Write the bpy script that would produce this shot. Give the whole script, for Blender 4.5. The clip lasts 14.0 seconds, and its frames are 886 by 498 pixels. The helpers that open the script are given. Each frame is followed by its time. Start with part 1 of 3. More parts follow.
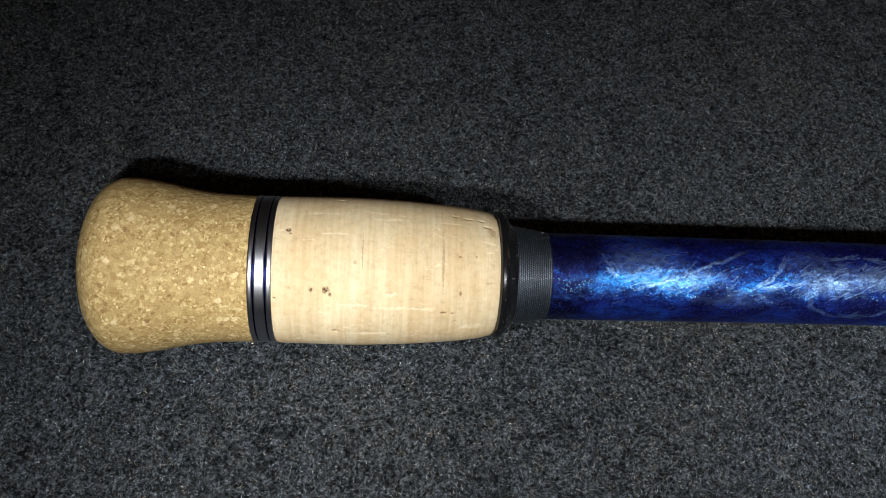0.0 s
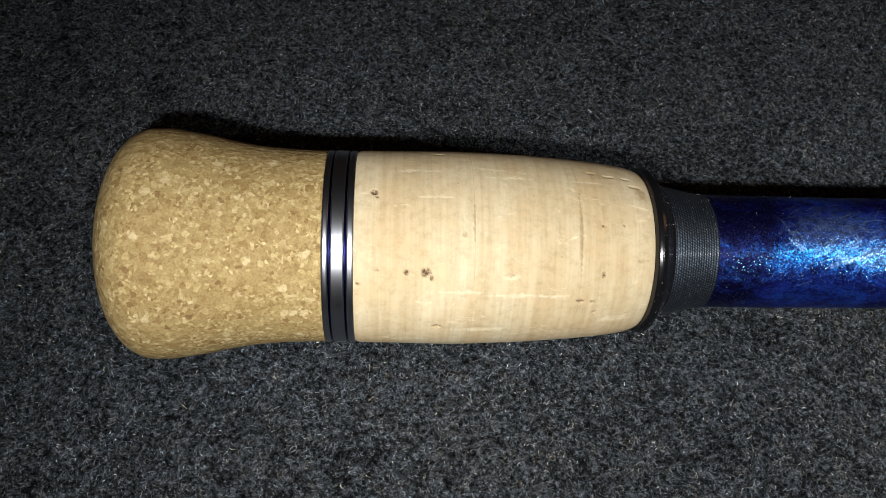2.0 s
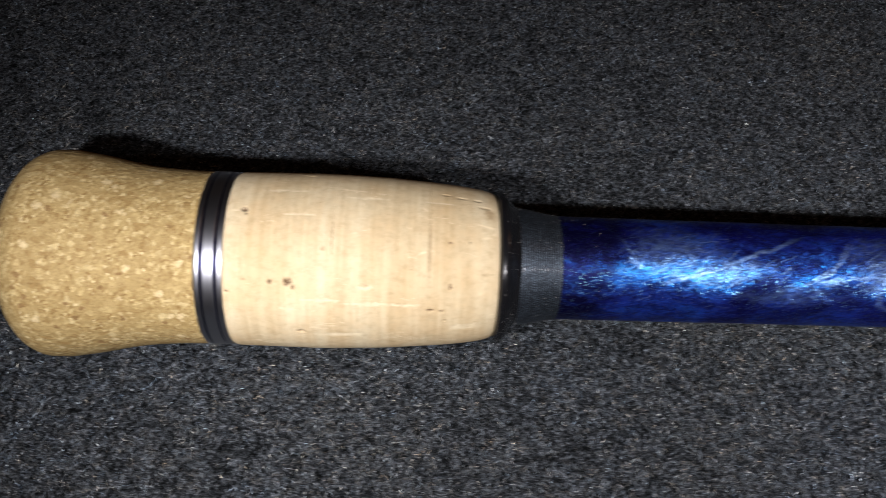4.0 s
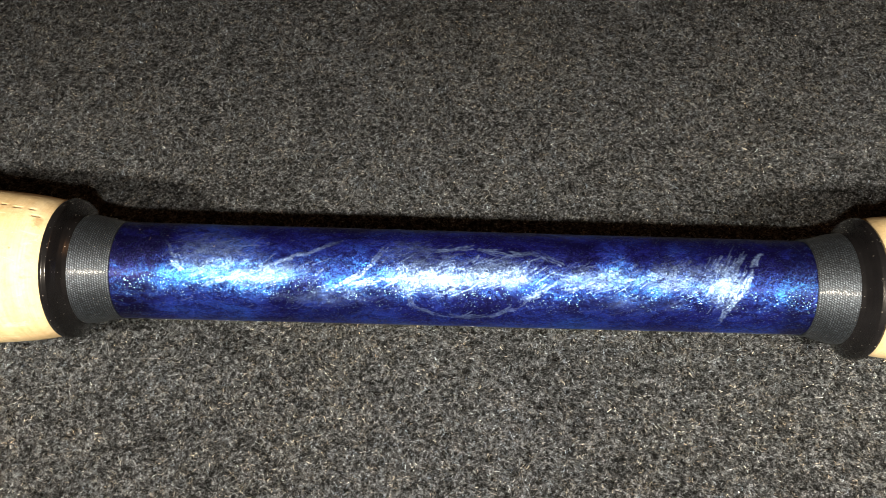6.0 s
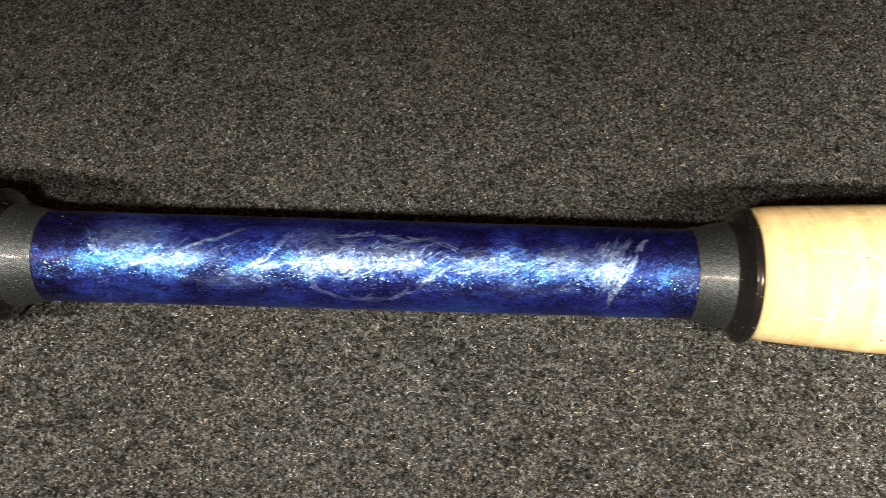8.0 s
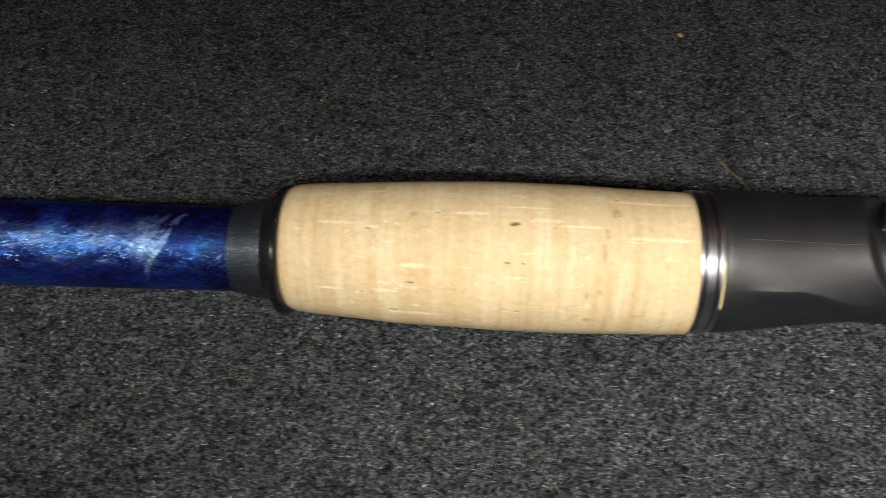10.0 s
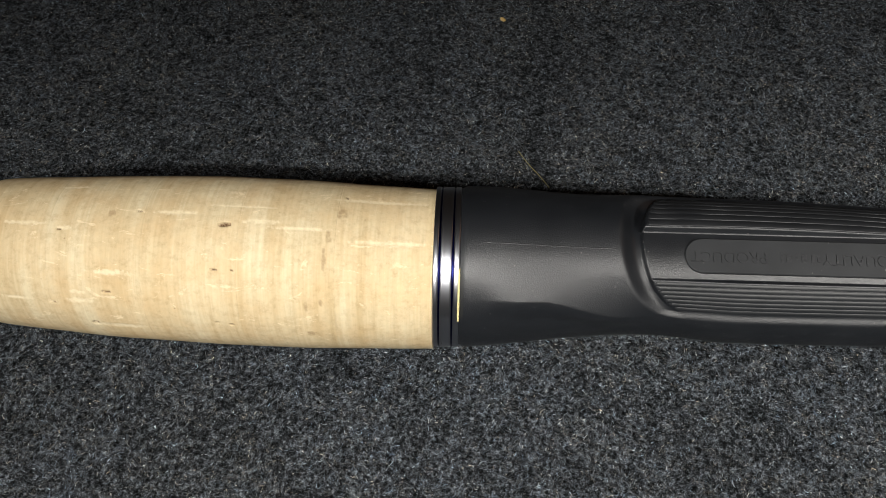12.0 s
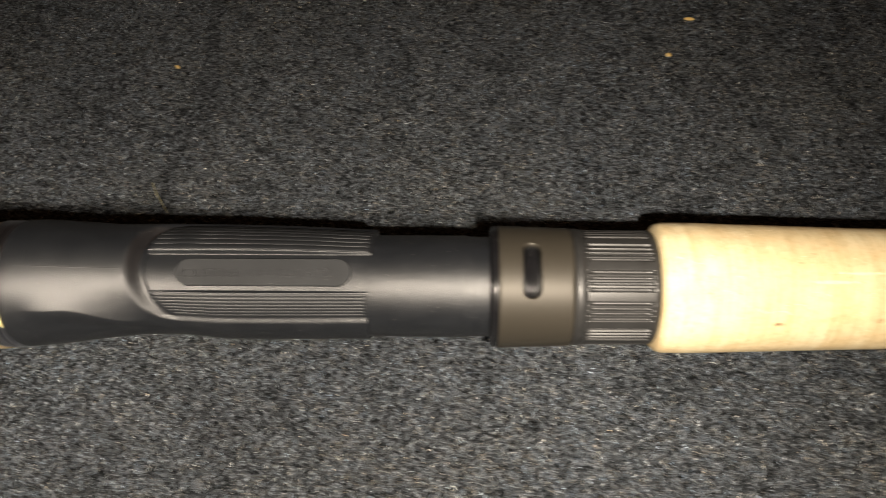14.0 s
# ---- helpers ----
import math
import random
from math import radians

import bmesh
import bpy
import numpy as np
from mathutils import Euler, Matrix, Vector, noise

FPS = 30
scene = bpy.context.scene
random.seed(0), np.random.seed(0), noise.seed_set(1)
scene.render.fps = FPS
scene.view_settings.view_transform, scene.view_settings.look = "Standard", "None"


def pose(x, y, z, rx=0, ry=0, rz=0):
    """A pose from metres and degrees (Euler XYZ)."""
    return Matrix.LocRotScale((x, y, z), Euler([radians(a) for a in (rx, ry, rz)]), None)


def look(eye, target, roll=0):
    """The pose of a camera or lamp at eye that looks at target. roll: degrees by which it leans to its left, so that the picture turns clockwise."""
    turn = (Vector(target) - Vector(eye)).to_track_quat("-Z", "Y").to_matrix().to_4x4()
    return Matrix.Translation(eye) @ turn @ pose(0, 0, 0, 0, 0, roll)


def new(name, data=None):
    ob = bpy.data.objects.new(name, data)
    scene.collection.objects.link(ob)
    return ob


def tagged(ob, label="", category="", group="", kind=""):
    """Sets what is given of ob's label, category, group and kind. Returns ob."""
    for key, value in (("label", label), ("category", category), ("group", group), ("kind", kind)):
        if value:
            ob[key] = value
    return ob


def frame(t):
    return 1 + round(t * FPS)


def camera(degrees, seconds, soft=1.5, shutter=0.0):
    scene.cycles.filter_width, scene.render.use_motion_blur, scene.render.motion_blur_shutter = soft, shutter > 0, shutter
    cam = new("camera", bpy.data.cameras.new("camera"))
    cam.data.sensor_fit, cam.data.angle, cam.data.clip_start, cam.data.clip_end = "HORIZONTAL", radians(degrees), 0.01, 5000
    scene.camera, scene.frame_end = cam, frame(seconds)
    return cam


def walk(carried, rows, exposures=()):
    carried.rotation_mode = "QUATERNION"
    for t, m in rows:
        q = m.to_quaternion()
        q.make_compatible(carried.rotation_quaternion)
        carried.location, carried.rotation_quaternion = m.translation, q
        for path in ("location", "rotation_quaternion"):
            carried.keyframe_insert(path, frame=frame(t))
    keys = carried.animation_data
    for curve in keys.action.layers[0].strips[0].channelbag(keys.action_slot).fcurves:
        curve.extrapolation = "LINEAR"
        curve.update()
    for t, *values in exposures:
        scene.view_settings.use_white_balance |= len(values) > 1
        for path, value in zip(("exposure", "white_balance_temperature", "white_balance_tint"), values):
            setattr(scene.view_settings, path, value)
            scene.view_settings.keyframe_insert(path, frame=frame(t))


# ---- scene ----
# ---- camera: held by hand over a rod on a carpet, sliding along it ----
cam = camera(57.357, 14.0, soft=0.6, shutter=0.5)
PATH = [
    (0.0, 0.01228, -0.08951, 0.17135, 32.098, -4.151, -0.882),
    (0.5, 0.01326, -0.08957, 0.17387, 32.207, -4.020, -0.903),
    (1.0, 0.00830, -0.08880, 0.17341, 32.477, -3.769, -1.523),
    (1.5, -0.00322, -0.07432, 0.14700, 33.309, -2.206, -0.492),
    (2.0, -0.00409, -0.06957, 0.13419, 31.006, -3.207, -1.178),
    (2.2, -0.00432, -0.06942, 0.13413, 31.454, -3.074, -1.007),
    (4.3, 0.03754, -0.07836, 0.14963, 32.400, -1.852, 1.279),
    (4.5, 0.05936, -0.07839, 0.15168, 32.240, -0.387, 2.387),
    (5.0, 0.09717, -0.07499, 0.15347, 32.351, 0.561, 2.564),
    (5.5, 0.10912, -0.07888, 0.15337, 32.479, 0.221, 2.174),
    (6.0, 0.11363, -0.08061, 0.15605, 32.436, 0.585, 1.940),
    (6.5, 0.11717, -0.08356, 0.15818, 32.674, 0.519, 1.830),
    (7.0, 0.11891, -0.08679, 0.15964, 32.897, 0.329, 1.715),
    (7.2, 0.12018, -0.08679, 0.16026, 32.873, 0.446, 1.763),
    (9.3, 0.19323, -0.09966, 0.15426, 37.360, 2.142, 4.030),
    (9.5, 0.20451, -0.09897, 0.15554, 36.749, 2.112, 3.458),
    (10.0, 0.23255, -0.10039, 0.15555, 36.554, 1.929, 3.190),
    (10.5, 0.25564, -0.09786, 0.15609, 37.323, 1.977, 3.466),
    (11.0, 0.27852, -0.08637, 0.14923, 37.587, 1.165, 2.919),
    (11.5, 0.27780, -0.08568, 0.14054, 36.057, 0.883, 2.852),
    (12.0, 0.27784, -0.08595, 0.14054, 36.206, 0.484, 2.155),
    (12.5, 0.28117, -0.08674, 0.14509, 37.028, 0.200, 1.964),
    (13.0, 0.30323, -0.09519, 0.15534, 36.701, 0.649, 2.011),
    (13.5, 0.34515, -0.09703, 0.16909, 35.590, 1.685, 1.505),
    (14.0, 0.37967, -0.10239, 0.17321, 35.881, 1.528, 1.238),
]
EXPOSURES = [
    (0.0, -0.16, 6350, 10), (1.0, -0.15, 6350, 10), (1.5, 0.18, 6100, 8), (1.9, -0.2, 6350, 10), (2.2, -0.28, 6350, 10), (4.4, 0.06, 6350, 18), (5.0, 0.88, 6750, 11), (5.5, 1.2, 7100, 11), (6.0, 1.15, 8500, 12), (7.2, 1.02, 9600, 14),
    (9.4, 0.25, 9400, 12), (10.0, -0.48, 7100, 12), (11.0, -0.34, 6500, 10), (11.5, -0.38, 6550, 10), (12.0, -0.56, 6700, 10), (12.5, -0.64, 6800, 11), (13.0, -0.46, 7000, 12), (13.5, 0.22, 7800, 15), (14.0, 0.15, 8000, 13),
]
walk(cam, [(t, pose(x, y, z, rx, ry, rz)) for t, x, y, z, rx, ry, rz in PATH], EXPOSURES)

# ---- light: fixed lamps along the rod stand in for the torch moving with the lens; a dim warm room lamp ----
world = bpy.data.worlds.new("world")
scene.world = world
world.use_nodes = True
world.node_tree.nodes["Background"].inputs[0].default_value = (0.95, 0.97, 1.0, 1)
world.node_tree.nodes["Background"].inputs[1].default_value = 0.009


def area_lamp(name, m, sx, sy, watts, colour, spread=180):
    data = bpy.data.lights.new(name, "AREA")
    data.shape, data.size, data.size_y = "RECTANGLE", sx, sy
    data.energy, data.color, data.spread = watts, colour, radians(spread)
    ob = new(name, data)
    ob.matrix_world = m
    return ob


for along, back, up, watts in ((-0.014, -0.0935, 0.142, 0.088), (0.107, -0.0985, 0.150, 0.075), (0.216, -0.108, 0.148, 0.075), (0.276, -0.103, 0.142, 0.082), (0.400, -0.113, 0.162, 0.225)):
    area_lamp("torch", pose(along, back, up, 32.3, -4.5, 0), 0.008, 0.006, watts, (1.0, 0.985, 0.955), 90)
area_lamp("room_lamp", look((2.2, 0.6, 1.6), (0.25, 0, 0)), 0.6, 0.6, 2.2, (1.0, 0.50, 0.24))


# ---- node materials ----
class Nodes:
    """A small builder for node materials."""

    def __init__(self, name):
        self.mat = bpy.data.materials.new(name)
        self.mat.use_nodes = True
        self.tree = self.mat.node_tree
        self.bsdf = self.tree.nodes["Principled BSDF"]
        self.coord = self.tree.nodes.new("ShaderNodeTexCoord").outputs["Object"]

    def link(self, a, b):
        self.tree.links.new(a, b)

    def node(self, kind, **values):
        n = self.tree.nodes.new(kind)
        for key, value in values.items():
            if hasattr(value, "is_linked"):
                self.link(value, n.inputs[key])
            else:
                n.inputs[key].default_value = value
        return n

    def mapped(self, scale, turn=0.0):
        n = self.node("ShaderNodeMapping", Vector=self.coord)
        n.vector_type = "TEXTURE" if turn else "POINT"
        n.inputs["Rotation"].default_value = (0, 0, radians(turn))
        scale = tuple(1 / v for v in scale) if turn else scale
        n.inputs["Scale"].default_value = scale
        return n.outputs[0]

    def noise(self, scale, detail=3.0, rough=0.55, vector=None, distortion=0.0):
        return self.node("ShaderNodeTexNoise", Vector=vector or self.coord, Scale=scale, Detail=detail, Roughness=rough, Distortion=distortion)

    def voronoi(self, scale, vector=None, feature="F1", randomness=1.0):
        n = self.node("ShaderNodeTexVoronoi", Vector=vector or self.coord, Scale=scale)
        n.feature = feature
        n.inputs["Randomness"].default_value = randomness
        return n

    def ramp(self, fac, stops, mode="LINEAR"):
        n = self.tree.nodes.new("ShaderNodeValToRGB")
        n.color_ramp.interpolation = mode
        e = n.color_ramp.elements
        while len(e) < len(stops):
            e.new(0.5)
        for k, (at, c) in zip(e, stops):
            k.position = at
            k.color = (c, c, c, 1) if isinstance(c, (int, float)) else (*c, 1)
        self.link(fac, n.inputs[0])
        return n.outputs[0]

    def mix(self, fac, a, b, blend="MIX"):
        n = self.tree.nodes.new("ShaderNodeMix")
        n.data_type, n.blend_type = "RGBA", blend
        for socket, value in ((n.inputs[0], fac), (n.inputs[6], a), (n.inputs[7], b)):
            if hasattr(value, "is_linked"):
                self.link(value, socket)
            else:
                socket.default_value = value if isinstance(value, (int, float)) else (*value, 1)
        return n.outputs[2]

    def math(self, op, a, b=0.5):
        n = self.tree.nodes.new("ShaderNodeMath")
        n.operation = op
        for socket, value in ((n.inputs[0], a), (n.inputs[1], b)):
            if hasattr(value, "is_linked"):
                self.link(value, socket)
            else:
                socket.default_value = value
        return n.outputs[0]

    def attribute(self, name):
        n = self.tree.nodes.new("ShaderNodeAttribute")
        n.attribute_name = name
        return n.outputs["Fac"]

    def bump(self, height, strength, distance, normal=None):
        n = self.node("ShaderNodeBump", Height=height, Strength=strength, Distance=distance)
        if normal:
            self.link(normal, n.inputs["Normal"])
        return n.outputs[0]

    def finish(self, **values):
        for key, value in values.items():
            socket = self.bsdf.inputs[key.replace("_", " ")]
            if hasattr(value, "is_linked"):
                self.link(value, socket)
            else:
                socket.default_value = value if isinstance(value, (int, float)) else (*value, 1) if len(value) == 3 else value
        return self.mat


def carpet_base_material():
    n = Nodes("carpet_base")
    hair = None
    for turn in (12.0, 58.0, 103.0, 151.0):
        h = n.ramp(n.noise(1.0, 2, 0.6, n.mapped((1500, 6500, 1500), turn), 0.5).outputs[0], [(0.50, 0.0), (0.72, 1.0)])
        hair = n.math("MAXIMUM", hair, h) if hair else h
    broad = n.noise(60, 3, 0.6).outputs[0]
    clump = n.noise(520, 4, 0.65).outputs[0]
    # near-black between the drawn hairs: shade in the pile's gaps put into the colour
    c = n.ramp(hair, [(0.1, (0.004, 0.0047, 0.0056)), (0.45, (0.049, 0.056, 0.064)), (1.0, (0.26, 0.29, 0.325))])
    c = n.mix(n.ramp(clump, [(0.38, 0.75), (0.54, 0.0)]), c, (0.004, 0.0046, 0.0053))
    c = n.mix(n.ramp(broad, [(0.3, 0.0), (0.8, 0.35)]), c, (0.020, 0.0215, 0.023))
    tuft = n.ramp(n.noise(1350, 3, 0.65).outputs[0], [(0.36, 0.15), (0.49, 0.88), (0.65, 2.85)])
    c = n.mix(1.0, c, tuft, "MULTIPLY")
    return n.finish(Base_Color=c, Roughness=0.95, Specular_IOR_Level=0.08, Normal=n.bump(hair, 0.8, 0.0005))


def carpet_fibre_material():
    """Felted hairs of mixed greys in matted tufts that drift from blue-grey to brown; a few are coloured pale as
    glints.
    """
    n = Nodes("carpet_fibre")
    geo = n.tree.nodes.new("ShaderNodeNewGeometry")
    rnd = geo.outputs["Random Per Island"]
    c = n.ramp(rnd, [(0.0, (0.016, 0.0165, 0.019)), (0.3, (0.058, 0.060, 0.067)), (0.7, (0.13, 0.134, 0.146)), (0.91, (0.25, 0.253, 0.267)), (0.96, (0.50, 0.50, 0.51)), (1.0, (0.82, 0.82, 0.82))])
    hue = n.ramp(n.math("FRACT", n.math("MULTIPLY", rnd, 37.0), 0.0), [(0.0, (0.76, 1.0, 1.17)), (0.35, (0.88, 1.0, 1.09)), (0.7, (0.90, 1.01, 1.05)), (1.0, (1.08, 1.03, 0.90))])
    c = n.mix(1.0, c, hue, "MULTIPLY")
    tuft = n.ramp(n.noise(1350, 3, 0.65).outputs[0], [(0.36, 0.15), (0.49, 0.88), (0.65, 2.85)])
    c = n.mix(1.0, c, tuft, "MULTIPLY")
    blotch = n.ramp(n.noise(140, 4, 0.65).outputs[0], [(0.3, 0.68), (0.7, 1.3)])
    c = n.mix(1.0, c, blotch, "MULTIPLY")
    cast = n.ramp(n.noise(420, 3, 0.6).outputs[0], [(0.36, (0.86, 0.99, 1.14)), (0.5, (1.0, 1.0, 1.0)), (0.66, (1.2, 1.0, 0.78))])
    c = n.mix(1.0, c, cast, "MULTIPLY")
    warm = n.ramp(n.noise(18, 2, 0.5).outputs[0], [(0.45, 0.0), (0.7, 0.35)])
    c = n.mix(warm, c, n.mix(1.0, c, (1.25, 1.05, 0.75), "MULTIPLY"))
    return n.finish(Base_Color=c, Roughness=0.42, Specular_IOR_Level=0.4)


def cork_material(name="cork"):
    """Natural cork: pale rings, pale cracks, dark pits, fine grain."""
    n = Nodes(name)
    bands = n.noise(1.0, 3, 0.6, n.mapped((260, 22, 22))).outputs[0]
    c = n.ramp(bands, [(0.3, (0.60, 0.47, 0.275)), (0.5, (0.675, 0.555, 0.35)), (0.72, (0.735, 0.64, 0.435))])
    lines = n.ramp(n.noise(1.0, 3, 0.65, n.mapped((1100, 45, 45))).outputs[0], [(0.35, (0.86, 0.82, 0.76)), (0.55, (1.0, 1.0, 1.0)), (0.7, (1.06, 1.07, 1.08))])
    c = n.mix(0.7, c, lines, "MULTIPLY")
    mottle = n.noise(130, 5, 0.65).outputs[0]
    c = n.mix(n.ramp(mottle, [(0.4, 0.0), (0.75, 0.5)]), c, (0.60, 0.39, 0.18))
    crack = n.noise(1.0, 6, 0.75, n.mapped((170, 400, 400)), 1.3).outputs[0]
    c = n.mix(n.ramp(crack, [(0.60, 0.0), (0.66, 0.65)]), c, (0.86, 0.72, 0.48))
    speck = n.voronoi(420).outputs["Distance"]
    dot = n.ramp(speck, [(0.0, 0.8), (0.09, 0.0)])
    gate = n.ramp(n.noise(160, 2).outputs[0], [(0.54, 0.0), (0.60, 0.8)])
    c = n.mix(n.math("MULTIPLY", dot, gate), c, (0.25, 0.13, 0.05))
    grit = n.ramp(n.noise(650, 5, 0.75).outputs[0], [(0.3, (0.80, 0.76, 0.70)), (0.5, (1.0, 1.0, 1.0)), (0.75, (1.1, 1.1, 1.08))])
    c = n.mix(0.8, c, grit, "MULTIPLY")
    rag = n.ramp(n.noise(900, 4, 0.7).outputs[0], [(0.34, 0.3), (0.56, 1.0)])
    c = n.mix(n.math("MULTIPLY", n.attribute("pale"), rag), c, (0.90, 0.79, 0.55))
    c = n.mix(n.math("MULTIPLY", n.attribute("stain"), n.math("MULTIPLY", rag, 0.85)), c, (0.40, 0.28, 0.15))
    chew = n.ramp(n.noise(1900, 4, 0.7).outputs[0], [(0.36, 0.25), (0.52, 1.0)])
    c = n.mix(n.math("MULTIPLY", n.attribute("pit"), chew), c, (0.10, 0.05, 0.022))
    h = n.math("ADD", n.noise(900, 4, 0.6).outputs[0], n.math("MULTIPLY", crack, 0.7))
    return n.finish(Base_Color=c, Roughness=0.72, Specular_IOR_Level=0.3, Normal=n.bump(h, 0.16, 0.0004))


def burl_material():
    """Agglomerated cork: tan granules of many sizes pressed together."""
    n = Nodes("agglomerated_cork")
    warp = n.node("ShaderNodeVectorMath", )
    warp.operation = "ADD"
    n.link(n.coord, warp.inputs[0])
    wob = n.node("ShaderNodeVectorMath")
    wob.operation = "SCALE"
    wob.inputs["Scale"].default_value = 0.0011
    n.link(n.noise(500, 2).outputs[1], wob.inputs[0])
    n.link(wob.outputs[0], warp.inputs[1])
    v = warp.outputs[0]
    big, small = n.voronoi(1000, v), n.voronoi(2100, v)
    key = n.node("ShaderNodeSeparateColor", Color=big.outputs["Color"]).outputs[0]
    key2 = n.node("ShaderNodeSeparateColor", Color=small.outputs["Color"]).outputs[1]
    a = n.ramp(key, [(0.0, (0.33, 0.215, 0.078)), (0.3, (0.41, 0.292, 0.118)), (0.75, (0.46, 0.335, 0.142)), (0.9, (0.54, 0.405, 0.18)), (1.0, (0.66, 0.53, 0.27))])
    b = n.ramp(key2, [(0.0, (0.29, 0.18, 0.062)), (0.4, (0.41, 0.292, 0.118)), (0.75, (0.48, 0.355, 0.15)), (0.9, (0.58, 0.445, 0.205)), (1.0, (0.74, 0.61, 0.33))])
    c = n.mix(n.ramp(n.noise(300, 2).outputs[0], [(0.42, 0.0), (0.58, 1.0)]), a, b)
    gap = n.ramp(n.voronoi(1000, v, "DISTANCE_TO_EDGE").outputs["Distance"], [(0.0, 0.3), (0.05, 0.0)])
    c = n.mix(gap, c, (0.29, 0.18, 0.07))
    c = n.mix(n.ramp(n.noise(35, 3).outputs[0], [(0.45, 0.0), (0.8, 0.3)]), c, (0.40, 0.27, 0.13))
    for size, least, tone in ((520, 0.90, (0.70, 0.56, 0.31)), (900, 0.86, (0.63, 0.49, 0.24)), (700, 0.93, (0.25, 0.145, 0.055))):
        cell = n.voronoi(size, v)
        pick = n.node("ShaderNodeSeparateColor", Color=cell.outputs["Color"]).outputs[2]
        core = n.ramp(n.math("ADD", cell.outputs["Distance"], n.math("MULTIPLY", n.math("SUBTRACT", n.noise(2.2 * size, 3, 0.6).outputs[0], 0.5), 1.1)), [(0.28, 0.85), (0.42, 0.0)])
        c = n.mix(n.math("MULTIPLY", core, n.math("GREATER_THAN", pick, least)), c, tone)
    dark = n.ramp(n.voronoi(420, v).outputs["Distance"], [(0.0, 1.0), (0.10, 0.0)])
    gate = n.ramp(n.noise(120, 1).outputs[0], [(0.6, 0.0), (0.66, 0.8)])
    c = n.mix(n.math("MULTIPLY", dark, gate), c, (0.10, 0.05, 0.02))
    grit = n.ramp(n.noise(2600, 4, 0.7).outputs[0], [(0.32, (0.66, 0.60, 0.52)), (0.5, (1.0, 1.0, 1.0)), (0.70, (1.18, 1.18, 1.15))])
    c = n.mix(0.85, c, grit, "MULTIPLY")
    h = n.math("ADD", n.noise(1500, 3).outputs[0], big.outputs["Distance"])
    return n.finish(Base_Color=c, Roughness=0.75, Specular_IOR_Level=0.3, Normal=n.bump(h, 0.35, 0.0003))


def metal_material(name, colour, rough, streak=0.12):
    n = Nodes(name)
    lines = n.noise(1.0, 3, 0.6, n.mapped((9000, 60, 60))).outputs[0]
    r = n.math("ADD", n.math("MULTIPLY", lines, streak), rough - streak / 2)
    return n.finish(Base_Color=colour, Metallic=1.0, Roughness=r)


def plastic_material(name, colour, rough, grain=0.08, scale=1400.0, spec=0.5, dusty=0.58):
    n = Nodes(name)
    g = n.noise(scale, 4, 0.6).outputs[0]
    scuff = n.noise(150, 4, 0.7).outputs[0]
    c = n.mix(n.ramp(scuff, [(0.4, 0.0), (0.8, 0.5)]), colour, tuple(1.5 * v + 0.004 for v in colour))
    dust = n.ramp(n.voronoi(900).outputs["Distance"], [(0.06, 1.0), (0.13, 0.0)])
    gate = n.ramp(n.noise(220, 1).outputs[0], [(dusty, 0.0), (dusty + 0.04, 0.6)])
    c = n.mix(n.math("MULTIPLY", dust, gate), c, (0.25, 0.24, 0.22))
    r = n.math("ADD", n.math("MULTIPLY", scuff, 0.2), rough - 0.1)
    return n.finish(Base_Color=c, Roughness=r, Specular_IOR_Level=spec, Normal=n.bump(g, grain, 0.0003))


def thread_material():
    """Twisted metallic thread, wound tight: each turn's slanting glints and shaded valleys are put into the colour."""
    n = Nodes("metallic_grey_thread")
    axis = n.node("ShaderNodeSeparateXYZ", Vector=n.coord).outputs
    turn = n.math("MULTIPLY", axis[0], 1000 / 0.42)
    round_ = n.math("MULTIPLY", n.math("ARCTAN2", axis[1], axis[2]), 10.2 / 0.46)
    stray = n.math("MULTIPLY", n.noise(1400, 3, 0.6).outputs[0], 2.2)
    strand = n.math("SINE", n.math("MULTIPLY", n.math("ADD", n.math("ADD", round_, n.math("MULTIPLY", turn, 0.5)), stray), 2 * math.pi))
    valley = n.math("ABSOLUTE", n.math("SINE", n.math("MULTIPLY", turn, math.pi)))
    weave = n.math("MULTIPLY", n.math("ADD", n.math("MULTIPLY", strand, 0.5), 0.5), valley)
    uneven = n.noise(1500, 3, 0.6).outputs[0]
    c = n.ramp(weave, [(0.05, (0.026, 0.033, 0.042)), (0.45, (0.075, 0.096, 0.122)), (0.95, (0.16, 0.20, 0.245))])
    c = n.mix(n.ramp(uneven, [(0.38, 0.75), (0.6, 0.0)]), c, (0.03, 0.037, 0.047))
    return n.finish(Base_Color=c, Metallic=0.85, Roughness=0.5, Normal=n.bump(weave, 0.3, 0.00012), Coat_Weight=0.2, Coat_Roughness=0.15)


